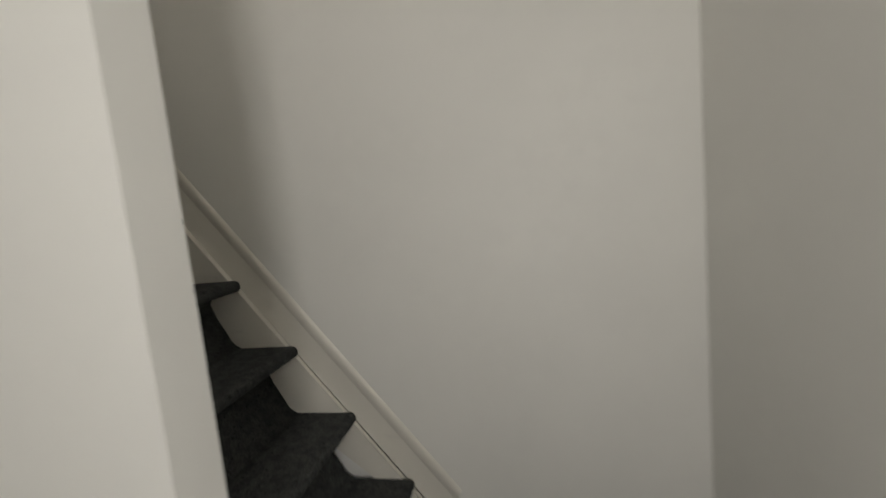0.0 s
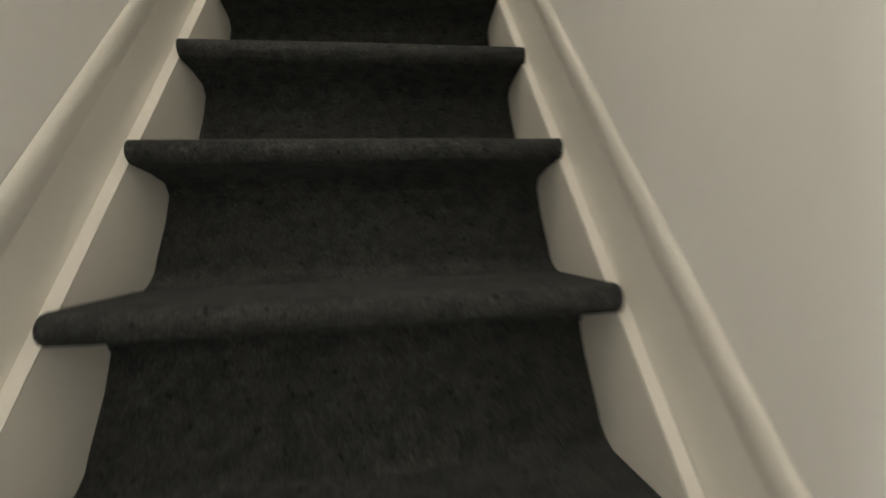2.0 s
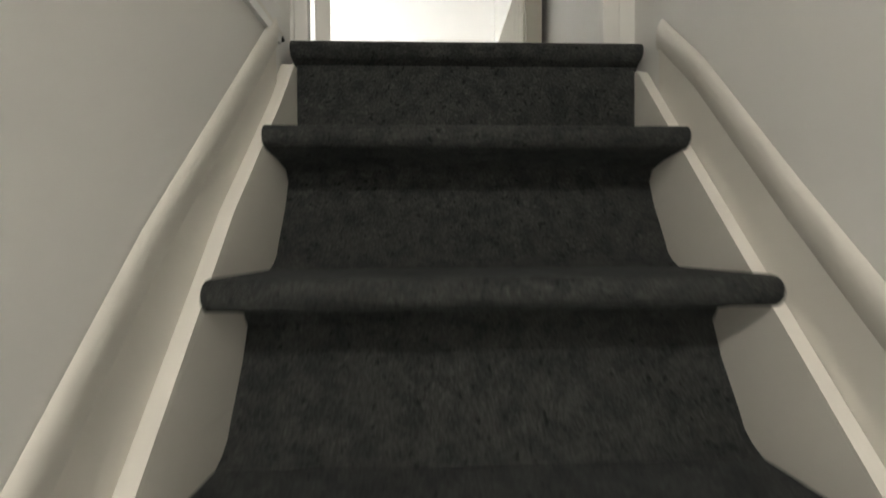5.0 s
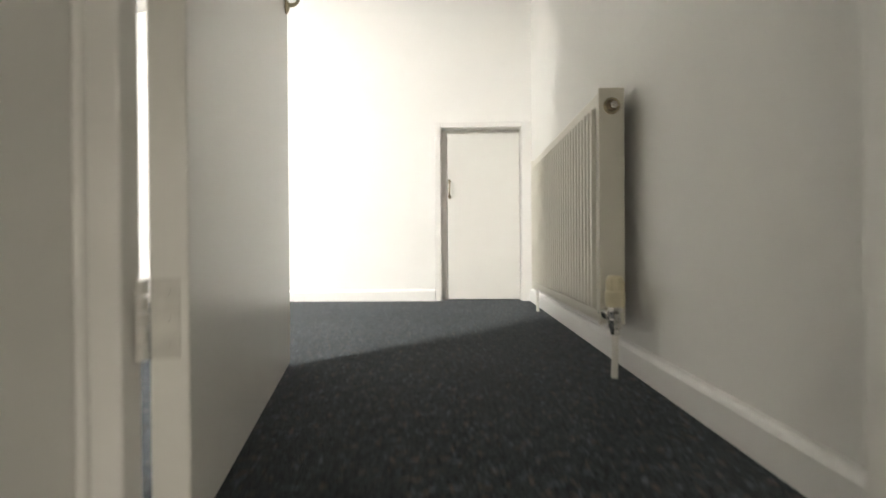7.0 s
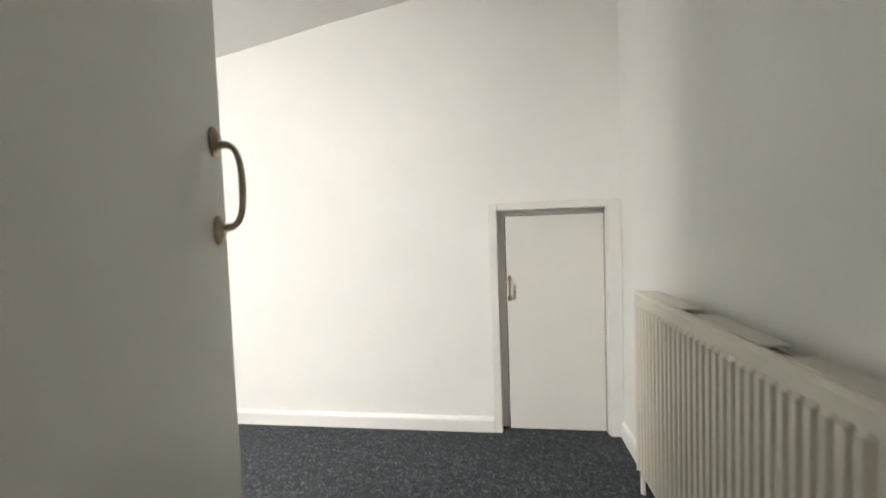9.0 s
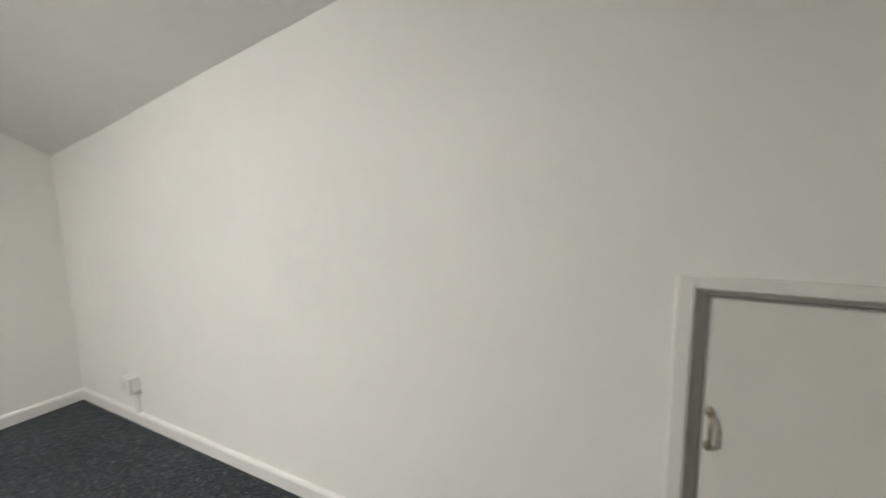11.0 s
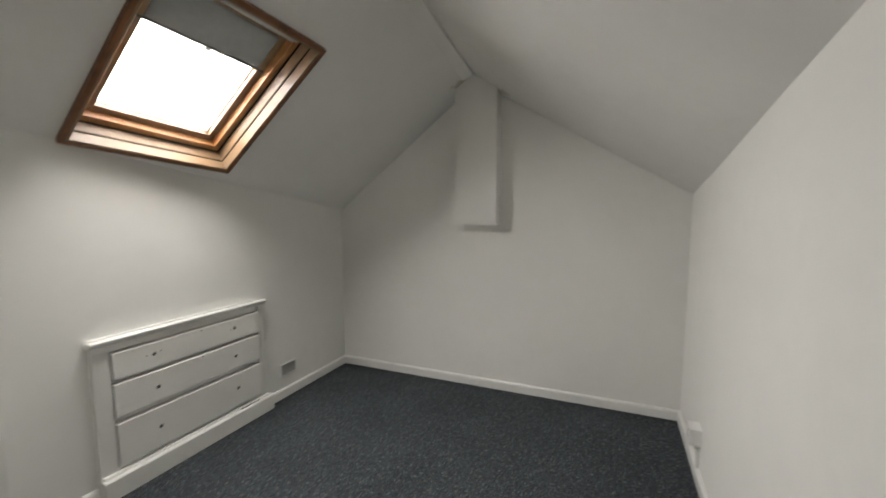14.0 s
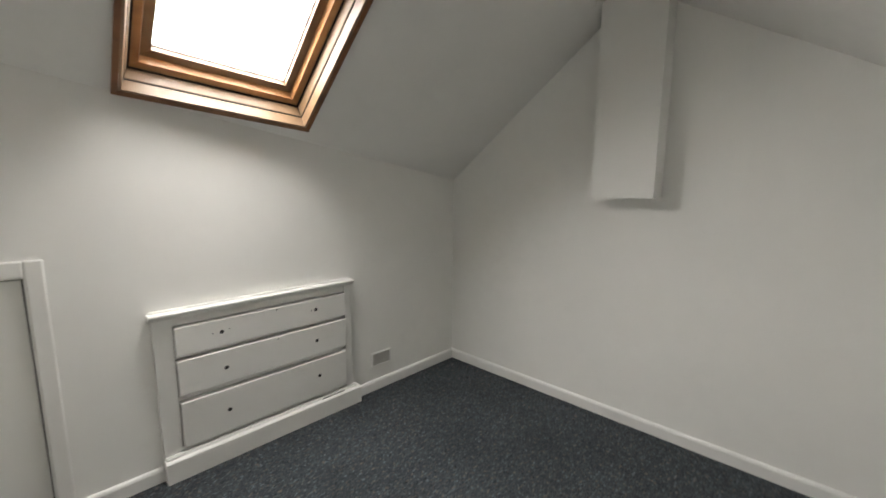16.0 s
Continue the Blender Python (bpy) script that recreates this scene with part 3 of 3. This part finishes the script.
# ---- cupboard doors ----
def low_door(name, label, x0, x1, top, y_face, inward, trim, handle, hand_len, recess, rebate=(0.004, 0.004), bevel=0.004):
    """A low flush cupboard door in a wall whose face is y_face; inward points into the room."""
    s = inward
    d = thing(name, label, "door", ((x0 + x1) / 2, y_face, 0), "structure")

    def yy(a, b):
        return (min(y_face + s * a, y_face + s * b), max(y_face + s * a, y_face + s * b))

    ya, yb = yy(-0.09, -recess)
    under(d, "leaf", box((x0 + 0.004 + rebate[0], ya, 0.006), (x1 - 0.007, yb, top - 0.004 - rebate[1]), 0.0025), DOORP)
    if rebate[0] > 0.01:
        ya, yb = yy(-0.09, -0.045)
        under(d, "stop", box((x0 + 0.004, ya, -0.002), (x0 + rebate[0] + 0.001, yb, top - 0.004)), TRIM, "recessed white door stop")
        under(d, "stop", box((x0 + rebate[0] + 0.001, ya, top - rebate[1] - 0.001), (x1 - 0.007, yb, top - 0.004)), TRIM, "recessed white door stop")
    ya, yb = yy(-0.118, -0.001)
    t = 0.004
    for lo, hi in (((x0 - 0.001, ya, -0.002), (x0 + t, yb, top)), ((x1 - t, ya, -0.002), (x1 + 0.001, yb, top)), ((x0 + t, ya, top - t), (x1 - t, yb, top + 0.001))):
        under(d, "lining", box(lo, hi), TRIM)
    under(d, "back_board", box((x0 + t, *([min(y_face - s * 0.118, y_face - s * 0.11)]), -0.002), (x1 - t, max(y_face - s * 0.118, y_face - s * 0.11), top - t)), DARK)
    ya, yb = yy(-0.002, 0.014)
    w0, w1, wt = trim
    for lo, hi in (((x0 - w0, ya, -0.003), (x0, yb, top + wt)), ((x1, ya, -0.003), (x1 + w1, yb, top + wt)), ((x0, ya, top), (x1, yb, top + wt))):
        under(d, "architrave", box(lo, hi, bevel, 3), TRIM)
    if handle:
        hx, hz = handle
        pull(d, (hx - d.location.x, -s * recess, hz), hand_len, (0, s, 0), (0, 0, 1), 0.030, rose=0.012)
    return d


low_door("door_2", "low white flush cupboard door with a brass pull", D1L, D1R, D1T, YF, -1, (0.036, 0.056, 0.031), (-0.079, 0.635), 0.085, 0.020, (0.032, 0.022))
low_door("door_3", "low white eaves cupboard door in the knee wall", D2L, D2R, D2T, YL, 1, (0.052, 0.038, 0.060), None, 0.15, 0.006, bevel=0.007)


# ---- radiator ----
def radiator():
    x0, x1, y0, y1, z0, z1 = 0.288, 0.366, 0.719, 1.580, 0.117, 0.690
    r = thing("radiator", "cream enamelled panel radiator with vertical flutes on the partition wall", "radiator", ((x0 + x1) / 2, y0, z0))
    # fluted front panel
    n = 30
    pitch = (y1 - y0 - 0.05) / n
    prof = [(y0 + 0.007, 0.0)]
    for i in range(n):
        c = y0 + 0.025 + pitch * (i + 0.5)
        w = pitch / 2
        prof += [(c - w * 0.95, 0.0), (c - w * 0.50, 0.009), (c + w * 0.50, 0.009), (c + w * 0.95, 0.0)]
    prof.append((y1 - 0.004, 0.0))
    bm = bmesh.new()
    levels = [(z0, 0.0, 0.006), (z0 + 0.012, 0.0, 0.0), (z0 + 0.030, 0.0, 0.0), (z0 + 0.037, 1.0, 0.0), (z1 - 0.041, 1.0, 0.0), (z1 - 0.034, 0.0, 0.0), (z1 - 0.008, 0.0, 0.0), (z1, 0.0, 0.006)]
    rows = [[bm.verts.new((x0 + 0.011 - d * f + e, y, z)) for y, d in prof] for z, f, e in levels]
    rows.append([bm.verts.new((x0 + 0.028, y, z1)) for y, d in prof])
    rows.insert(0, [bm.verts.new((x0 + 0.028, y, z0)) for y, d in prof])
    for a, b in zip(rows, rows[1:]):
        for j in range(len(prof) - 1):
            bm.faces.new((a[j], a[j + 1], b[j + 1], b[j]))
    for j in range(len(prof) - 1):
        bm.faces.new((rows[0][j], rows[-1][j], rows[-1][j + 1], rows[0][j + 1]))
    under(r, "front_panel", bm, ENAMEL, "fluted cream front panel", 30)
    under(r, "back_panel", box((x1 - 0.012, y0 + 0.05, z0 + 0.01), (x1 - 0.002, y1 - 0.05, z1 - 0.01), 0.003), ENAMEL)
    for y in (y0, y1 - 0.003):
        under(r, "side_panel", box((x0 + 0.009, y - 0.001, z0 - 0.002), (x1 - 0.007, y + 0.004, z1 + 0.002), 0.0015), ENAMEL, "plain cream end cover")
    bm = bmesh.new()
    for i in range(int((y1 - y0) / 0.022)):
        y = y0 + 0.012 + i * 0.022
        add_box(bm, (x0 + 0.026, y, z0 + 0.03), (x1 - 0.014, y + 0.0015, z1 - 0.012))
    tagged(under(r, "convector_fins", bm, ENAMEL), kind="stuff")
    bm = bmesh.new()
    for a, b in ((y0 + 0.01, y0 + 0.20), (y0 + 0.26, y0 + 0.5), (y0 + 0.56, y1 - 0.02)):
        add_box(bm, (x0 + 0.024, a, z1 - 0.001), (x1 - 0.004, b, z1 + 0.003), 0.001)
    under(r, "top_grille", bm, ENAMEL, "cream top grille in sections")
    # bleed plug at the near end
    px, pz = x0 + 0.040, z1 - 0.043
    bm = tube([(px, y0 + 0.001, pz), (px, y0 - 0.004, pz), (px, y0 - 0.005, pz)], [0.0205, 0.0205, 0.0185], 24)
    plug = under(r, "bleed_plug", bm, BRASS, "tarnished brass bleed plug")
    bm = tube([(px, y0 - 0.0045, pz), (px, y0 - 0.0056, pz)], 0.0150, 20)
    for v in bm.verts:
        v.co -= Vector(r.location)
    part("recess", bm, DULL, plug, "dark recess of the plug")
    bm = tube([(px + 0.002, y0 - 0.005, pz), (px + 0.002, y0 - 0.013, pz), (px + 0.002, y0 - 0.014, pz)], [0.0092, 0.0092, 0.0075], 6)
    tube([(px + 0.002, y0 - 0.013, pz), (px + 0.002, y0 - 0.019, pz)], 0.0035, 8, bm)
    for v in bm.verts:
        v.co -= Vector(r.location)
    part("nut", bm, CHROME, plug)
    # brackets to the wall
    for y in (y0 + 0.16, y1 - 0.16):
        under(r, "bracket", box((x1 - 0.004, y, z0 + 0.08), (XR + 0.002, y + 0.03, z1 - 0.08), 0.002), ENAMEL)
    # thermostatic valve
    vx, vy = 0.318, 0.676
    bm = tube([(vx, vy, 0.165), (vx, vy, 0.176), (vx, vy, 0.179), (vx, vy, 0.200), (vx, vy, 0.202), (vx, vy, 0.228), (vx, vy, 0.234), (vx, vy, 0.237)],
              [0.021, 0.0215, 0.0225, 0.0225, 0.0195, 0.0180, 0.0165, 0.012], 20)
    v = under(r, "valve_head", bm, CREAM, "yellowed cream thermostatic valve head", 40)
    bm = bmesh.new()
    for i in range(12):
        a = 2 * math.pi * i / 12
        q = Vector((vx + 0.0187 * math.cos(a), vy + 0.0187 * math.sin(a), 0.215))
        add_box(bm, q - Vector((0.0018, 0.0018, 0.012)), q + Vector((0.0018, 0.0018, 0.012)), 0.0006)
    for p in bm.verts:
        p.co -= Vector(r.location)
    part("grip_ribs", bm, CREAM, v)
    bm = tube([(vx, vy, 0.166), (vx, vy, 0.154), (vx, vy, 0.150), (vx, vy, 0.138), (vx, vy, 0.134), (vx, vy, 0.116), (vx, vy, 0.113), (vx, vy, 0.100)],
              [0.016, 0.017, 0.012, 0.012, 0.0155, 0.0155, 0.012, 0.011], 6)
    tube([(vx, vy, 0.142), (vx - 0.006, vy + 0.03, 0.142), (vx - 0.012, vy + 0.054, 0.144)], [0.010, 0.011, 0.010], 10, bm)
    tube([(vx - 0.003, vy + 0.016, 0.142), (vx - 0.007, vy + 0.034, 0.143)], 0.0155, 6, bm)
    under(r, "valve_body", bm, CHROME, "tarnished chrome valve body", 30)
    under(r, "pipe", tube([(vx, vy, 0.104), (vx - 0.001, vy - 0.001, 0.05), (vx - 0.004, vy - 0.004, -0.004)], 0.0078, 12), PIPE, "white painted supply pipe", 60)
    wx, wy = 0.335, y1 + 0.06
    bm = tube([(wx, wy, 0.152), (wx, wy, 0.115), (wx, wy, 0.112), (wx, wy, 0.088)], [0.013, 0.014, 0.011, 0.011], 12)
    tube([(wx, wy, 0.122), (wx - 0.01, wy - 0.05, 0.124)], 0.010, 10, bm)
    under(r, "lockshield_valve", bm, PLASTIC, "white lockshield valve", 40)
    under(r, "pipe", tube([(wx, wy, 0.09), (wx, wy, -0.004)], 0.0078, 12), PIPE, "white painted return pipe", 60)
    return r


radiator()


# ---- built-in drawers ----
def drawers():
    x0, x1, yf = -2.314, -1.357, YL + 0.030
    c = thing("chest_of_drawers", "white painted built-in chest of three drawers with missing knobs", "chest of drawers", ((x0 + x1) / 2, YL, 0))
    op0, op1 = -2.271, -1.428
    PROUD = 0.012
    rows = [(0.552, 0.682), (0.370, 0.532), (0.132, 0.341)]
    bm = bmesh.new()
    add_box(bm, (x0, YL - 0.002, 0.0), (op0, yf, 0.724), 0.002)
    add_box(bm, (op1, YL - 0.002, 0.0), (x1, yf, 0.722), 0.002)
    zs = [0.722] + [z for pair in rows for z in (pair[1] + 0.004, pair[0] - 0.004)] + [0.10]
    for a, b in zip(zs[::2], zs[1::2]):
        add_box(bm, (op0 - 0.001, YL - 0.002, b), (op1 + 0.001, yf - 0.011, a), 0.0015)
    under(c, "face_frame", bm, TRIM)
    bm = prism([(YL - 0.001, 0.752), (yf + 0.017, 0.752), (yf + 0.022, 0.749), (yf + 0.022, 0.743), (yf + 0.016, 0.738), (yf + 0.010, 0.731), (yf + 0.003, 0.722), (YL - 0.001, 0.722)], 0, x0 - 0.012, x1 + 0.012)
    under(c, "top_moulding", bm, TRIM, "white moulded top ledge", 40)
    under(c, "back_fillet", box((x0 - 0.004, YL - 0.001, 0.751), (x1 + 0.004, YL + 0.012, 0.759), 0.002), TRIM)
    knobs = [((-1.615, 0.622), (-2.085, 0.626)), ((-1.625, 0.447), (-2.085, 0.451)), ((-1.625, 0.238), (-2.093, 0.246))]
    under(c, "carcass", box((op0, YL - 0.35, 0.10), (op1, YL - 0.06, 0.72)), DARK, "dark cavity behind the drawer fronts")
    for (za, zb), ks in zip(rows, knobs):
        bm = box((op0 + 0.003, YL - 0.03, za), (op1 - 0.003, yf + PROUD, zb), 0.005, 3)
        f = under(c, "drawer_front", bm, TRIM, "white drawer front with bare screw holes")
        for kx, kz in ks:
            y = yf + PROUD + 0.0005
            bm = tube([(kx, y - 0.004, kz), (kx, y, kz)], 0.0104, 14)
            for v in bm.verts:
                v.co -= Vector(c.location)
            part("knob_hole", bm, DARK, f, "dark empty knob hole")
            bm = bmesh.new()
            n = 14
            rings = [[bm.verts.new((kx + 0.0001 + r * math.cos(q), y + d, kz - 0.002 + r * math.sin(q))) for q in (2 * math.pi * i / n for i in range(n))] for r, d in ((0.0105, 0.0), (0.0113, 0.0012), (0.0121, 0.0))]
            for p, q in zip(rings, rings[1:]):
                for i in range(n):
                    bm.faces.new((p[i], p[(i + 1) % n], q[(i + 1) % n], q[i]))
            for v in bm.verts:
                v.co -= Vector(c.location)
            part("hole_rim", bm, TRIM, f)
        if za > 0.5:
            for kx, kz in ((-1.578, 0.622), (-1.648, 0.628), (-2.058, 0.624)):
                bm = tube([(kx, yf + PROUD - 0.0025, kz), (kx, yf + PROUD + 0.0007, kz)], 0.0032, 8)
                for v in bm.verts:
                    v.co -= Vector(c.location)
                part("screw_hole", bm, DARK, f)
        if za > 0.3:
            bm = tube([(-1.873, yf + PROUD - 0.0025, zb - 0.014), (-1.873, yf + PROUD + 0.0007, zb - 0.014)], 0.0028, 8)
            for v in bm.verts:
                v.co -= Vector(c.location)
            part("screw_hole", bm, DARK, f)
    bm = prism([(YL - 0.002, -0.002), (yf + 0.033, -0.002), (yf + 0.033, 0.092), (yf + 0.029, 0.098), (yf + 0.020, 0.101), (YL - 0.002, 0.101)], 0, x0 - 0.036, x1 + 0.003)
    under(c, "plinth", bm, TRIM, "white skirting plinth along the base", 40)
    bm = prism([(yf - 0.001, 0.100), (yf + 0.016, 0.100), (yf + 0.016, 0.108), (yf + 0.012, 0.113), (yf - 0.001, 0.114)], 0, x0 - 0.014, x1 - 0.004)
    under(c, "plinth_bead", bm, TRIM, "", 40)
    under(c, "plinth_gap", box((-2.243, yf + 0.006, 0.099), (-2.103, yf + 0.0180, 0.1065)), DARK, "dark open joint above the plinth")
    return c


drawers()


# ---- boxed-in duct on the gable ----
def duct():
    ya, yb, d, zb = 0.535, 0.838, 0.125, 1.234
    b = thing("boxed_duct", "white painted boxing hanging below the ridge on the gable wall", "boxing", (XG, (ya + yb) / 2, zb))
    x = XG + d
    z1, z2, zr = slope_left(x, ya) + 0.02, slope_right(x, yb) + 0.02, slope_left(x, ridge_y(x)) + 0.02
    bm = prism([(ya, zb), (yb - 0.012, zb), (yb - 0.012, z2), (ridge_y(x), zr), (ya, z1)], 0, x - 0.012, x)
    under(b, "front_panel", bm, WALL, smooth=None)
    bm = prism([(XG - 0.001, zb), (x, zb + 0.002), (x, z2), (XG - 0.001, z2)], 1, yb - 0.012, yb)
    under(b, "side_panel", bm, WALL, smooth=None)
    bm = prism([(XG - 0.001, zb), (x - 0.012, zb), (x - 0.012, z1), (XG - 0.001, z1)], 1, ya, ya + 0.012)
    under(b, "side_panel", bm, WALL, smooth=None)
    under(b, "base_panel", box((XG - 0.001, ya + 0.012, zb + 0.004), (x - 0.012, yb - 0.012, zb + 0.016)), WALL, smooth=None)
    return b


duct()


# ---- small wall fittings ----
def vent():
    x0, x1, z0, z1 = -2.622, -2.472, 0.154, 0.243
    v = thing("air_vent", "small off-white slotted vent plate low on the knee wall", "vent", ((x0 + x1) / 2, YL, (z0 + z1) / 2))
    bm = bmesh.new()
    b = 0.008
    for lo, hi in (((x0, z0), (x1, z0 + b)), ((x0, z1 - b), (x1, z1)), ((x0, z0 + b), (x0 + b, z1 - b)), ((x1 - b, z0 + b), (x1, z1 - b))):
        add_box(bm, (lo[0], YL - 0.002, lo[1]), (hi[0], YL + 0.010, hi[1]), 0.0015)
    under(v, "frame", bm, PLASTIC)
    under(v, "backing", box((x0 + b, YL - 0.002, z0 + b), (x1 - b, YL + 0.001, z1 - b)), GRILLE)
    n = 14
    for i in range(n):
        x = x0 + b + 0.004 + (x1 - x0 - 2 * b - 0.008) * i / (n - 1)
        under(v, "slat", box((x - 0.0028, YL + 0.0005, z0 + b), (x + 0.0028, YL + 0.006, z1 - b), 0.001), GRILLE)
    return v


vent()


def socket():
    x0, x1, z0, z1 = -2.660, -2.561, 0.188, 0.276
    s = thing("wall_socket", "white surface-mounted socket box with conduit down to the skirting", "socket", ((x0 + x1) / 2, YF, z0))
    under(s, "back_box", box((x0 + 0.002, YF - 0.044, z0 + 0.002), (x1 - 0.002, YF + 0.002, z1 - 0.002), 0.004, 3), PLASTIC)
    f = under(s, "face_plate", box((x0, YF - 0.054, z0), (x1, YF - 0.044, z1), 0.003, 3), PLASTIC)
    for cx in ((x0 + x1) / 2,):
        for dx, dz, w, h in ((0, 0.014, 0.004, 0.008), (-0.011, -0.008, 0.006, 0.004), (0.011, -0.008, 0.006, 0.004)):
            bm = box((cx + dx - w / 2, YF - 0.0545, z0 + 0.042 + dz - h / 2), (cx + dx + w / 2, YF - 0.053, z0 + 0.042 + dz + h / 2))
            for v in bm.verts:
                v.co -= Vector(s.location)
            part("pin_slot", bm, DARK, f)
        bm = box((cx - 0.008, YF - 0.057, z1 - 0.024), (cx + 0.008, YF - 0.053, z1 - 0.012), 0.0015)
        for v in bm.verts:
            v.co -= Vector(s.location)
        part("switch", bm, PLASTIC, f)
    under(s, "conduit", box((-2.616, YF - 0.016, SKIRT - 0.004), (-2.588, YF + 0.002, z0 + 0.004), 0.003), PLASTIC, "white plastic mini trunking")
    under(s, "knockout", box((x1 - 0.004, YF - 0.030, z0 - 0.004), (x1 + 0.012, YF - 0.006, z0 + 0.012), 0.002), GRILLE, "grey plastic cable clip")
    return s


socket()


# ---- skylight ----
def skylight():
    w = thing("window_1", "pine framed roof window with grey roller blind pulled partly down", "roof window", tuple(SKY_A), "structure")
    U, V, N = SKY_U.normalized(), SKY_V.normalized(), SKY_N
    LU, LV = SKY_U.length, SKY_V.length

    def ring(name, a, b, n0, n1, material, label="", na1=None, nb1=None):
        """Four members: inset a to b from the edge, depth n0 to n1; na1, nb1 give the far insets where the sides flare."""
        a1, b1 = a if na1 is None else na1, b if nb1 is None else nb1
        for side in range(4):
            def corner(inset, depth, end):
                lo, hiu, hiv = inset, LU - inset, LV - inset
                q = [(lo, lo), (hiu, lo), (hiu, hiv), (lo, hiv)][(side + end) % 4]
                return SKY_A + U * q[0] + V * q[1] + N * depth
            bm = bmesh.new()
            e0 = [bm.verts.new(corner(i, d, 0)) for i, d in ((a, n0), (b, n0), (b1, n1), (a1, n1))]
            e1 = [bm.verts.new(corner(i, d, 1)) for i, d in ((a, n0), (b, n0), (b1, n1), (a1, n1))]
            bm.faces.new(e0)
            bm.faces.new(e1[::-1])
            for k in range(4):
                bm.faces.new((e0[k], e1[k], e1[(k + 1) % 4], e0[(k + 1) % 4]))
            bmesh.ops.bevel(bm, geom=list(bm.edges), offset=0.0012, segments=1, affect="EDGES")
            under(w, name, bm, material, label)

    ring("edge_trim", -0.006, 0.014, -0.028, 0.0, PINESHADE, "pine edge with the shade of its backlit face in the colour")
    ring("lining", 0.0145, 0.024, -0.026, 0.024, PINEPALE, "pale pine lining board", 0.0215, 0.031)
    # solid dark rings stand for the shade in the joints on either side of the frame
    ring("gap_ring", 0.020, 0.0330, 0.0245, 0.0285, DARK, "dark ring for the shaded joint between lining and frame")
    ring("window_frame", 0.024, 0.035, 0.029, 0.078, PINEPALE, "pale pine window frame", 0.032, 0.043)
    ring("gap_ring", 0.030, 0.050, 0.0785, 0.0825, DARK, "dark ring for the shaded joint between frame and sash")
    ring("sash", 0.004, 0.078, 0.083, 0.165, PINE, "orange varnished pine sash", None, 0.088)
    ring("sash_bead", 0.082, 0.116, 0.120, 0.163, PINEPALE, "pale pine glazing bead")
    ring("gasket", 0.1165, 0.121, 0.146, 0.163, GRILLE)
    bm = bmesh.new()
    q = [(0.09, 0.09), (LU - 0.09, 0.09), (LU - 0.09, LV - 0.09), (0.09, LV - 0.09)]
    lo = [bm.verts.new(SKY_A + U * a + V * b + N * 0.155) for a, b in q]
    hi = [bm.verts.new(SKY_A + U * a + V * b + N * 0.159) for a, b in q]
    bm.faces.new(lo)
    bm.faces.new(hi[::-1])
    for k in range(4):
        bm.faces.new((lo[k], lo[(k + 1) % 4], hi[(k + 1) % 4], hi[k]))
    pane = under(w, "pane", bm, GLASS, "clear window glass", None)
    pane.visible_shadow = False
    # roller blind
    b0, b1 = LV * 0.655, LV - 0.06
    bm = bmesh.new()
    rows = []
    for i in range(9):
        v = b0 + (b1 - b0) * i / 8
        rows.append([bm.verts.new(SKY_A + U * (0.085 + (LU - 0.17) * j / 8) + V * v + N * (0.122 + 0.002 * math.sin(j * 1.3 + i * 0.4))) for j in range(9)])
    for a, b in zip(rows, rows[1:]):
        for j in range(8):
            bm.faces.new((a[j], a[j + 1], b[j + 1], b[j]))
    bmesh.ops.solidify(bm, geom=bm.faces[:], thickness=0.0015)
    blind = under(w, "blind", bm, BLIND, "grey blackout roller blind cloth")
    bm = tube([SKY_A + U * 0.083 + V * b0 + N * 0.121, SKY_A + U * (LU - 0.083) + V * b0 + N * 0.121], 0.006, 10)
    for v in bm.verts:
        v.co -= Vector(w.location)
    part("hem_bar", bm, BLIND, blind)
    bm = box((-0.012, -0.004, -0.010), (0.012, 0.010, 0.010), 0.002)
    rot = Matrix((U, V, N)).transposed()
    for v in bm.verts:
        v.co = rot @ v.co + SKY_A + U * (LU * 0.5) + V * (b0 - 0.008) + N * 0.114 - Vector(w.location)
    part("blind_tab", bm, PLASTIC, blind, "small pull tab")
    bm = tube([SKY_A + U * 0.06 + V * (LV - 0.075) + N * 0.100, SKY_A + U * (LU - 0.06) + V * (LV - 0.075) + N * 0.100], 0.018, 14)
    for v in bm.verts:
        v.co -= Vector(w.location)
    part("roller", bm, RUBBER, blind, "grey roller casing")
    return w


skylight()

# ---- hall window ----
hw = thing("window_2", "narrow white framed hall window", "window", (XH - 0.06, (W0 + W1) / 2, WZ0), "structure")
for lo, hi in (((XH - 0.10, W0, WZ0), (XH - 0.04, W0 + 0.035, WZ1)), ((XH - 0.10, W1 - 0.035, WZ0), (XH - 0.04, W1, WZ1)), ((XH - 0.10, W0 + 0.035, WZ0), (XH - 0.04, W1 - 0.035, WZ0 + 0.035)), ((XH - 0.10, W0 + 0.035, WZ1 - 0.035), (XH - 0.04, W1 - 0.035, WZ1))):
    under(hw, "window_frame", box(lo, hi, 0.004), TRIM)
p2 = under(hw, "pane", box((XH - 0.075, W0 + 0.03, WZ0 + 0.03), (XH - 0.071, W1 - 0.03, WZ1 - 0.03)), GLASS, smooth=None)
p2.visible_shadow = False

# ---- added body for the unseen stairwell fill light ----
lamp = thing("stair_fill_body", "round white body of the added, unseen fill light above the stairs", "ceiling lamp", tuple(STAIR_FILL))
bm = tube([STAIR_FILL + Vector((0, 0, 0.06)), STAIR_FILL - Vector((0, 0, 0.10)), STAIR_FILL - Vector((0, 0, 0.14))], [0.11, 0.13, 0.12], 28)
under(lamp, "body", bm, PLASTIC, "", 40)
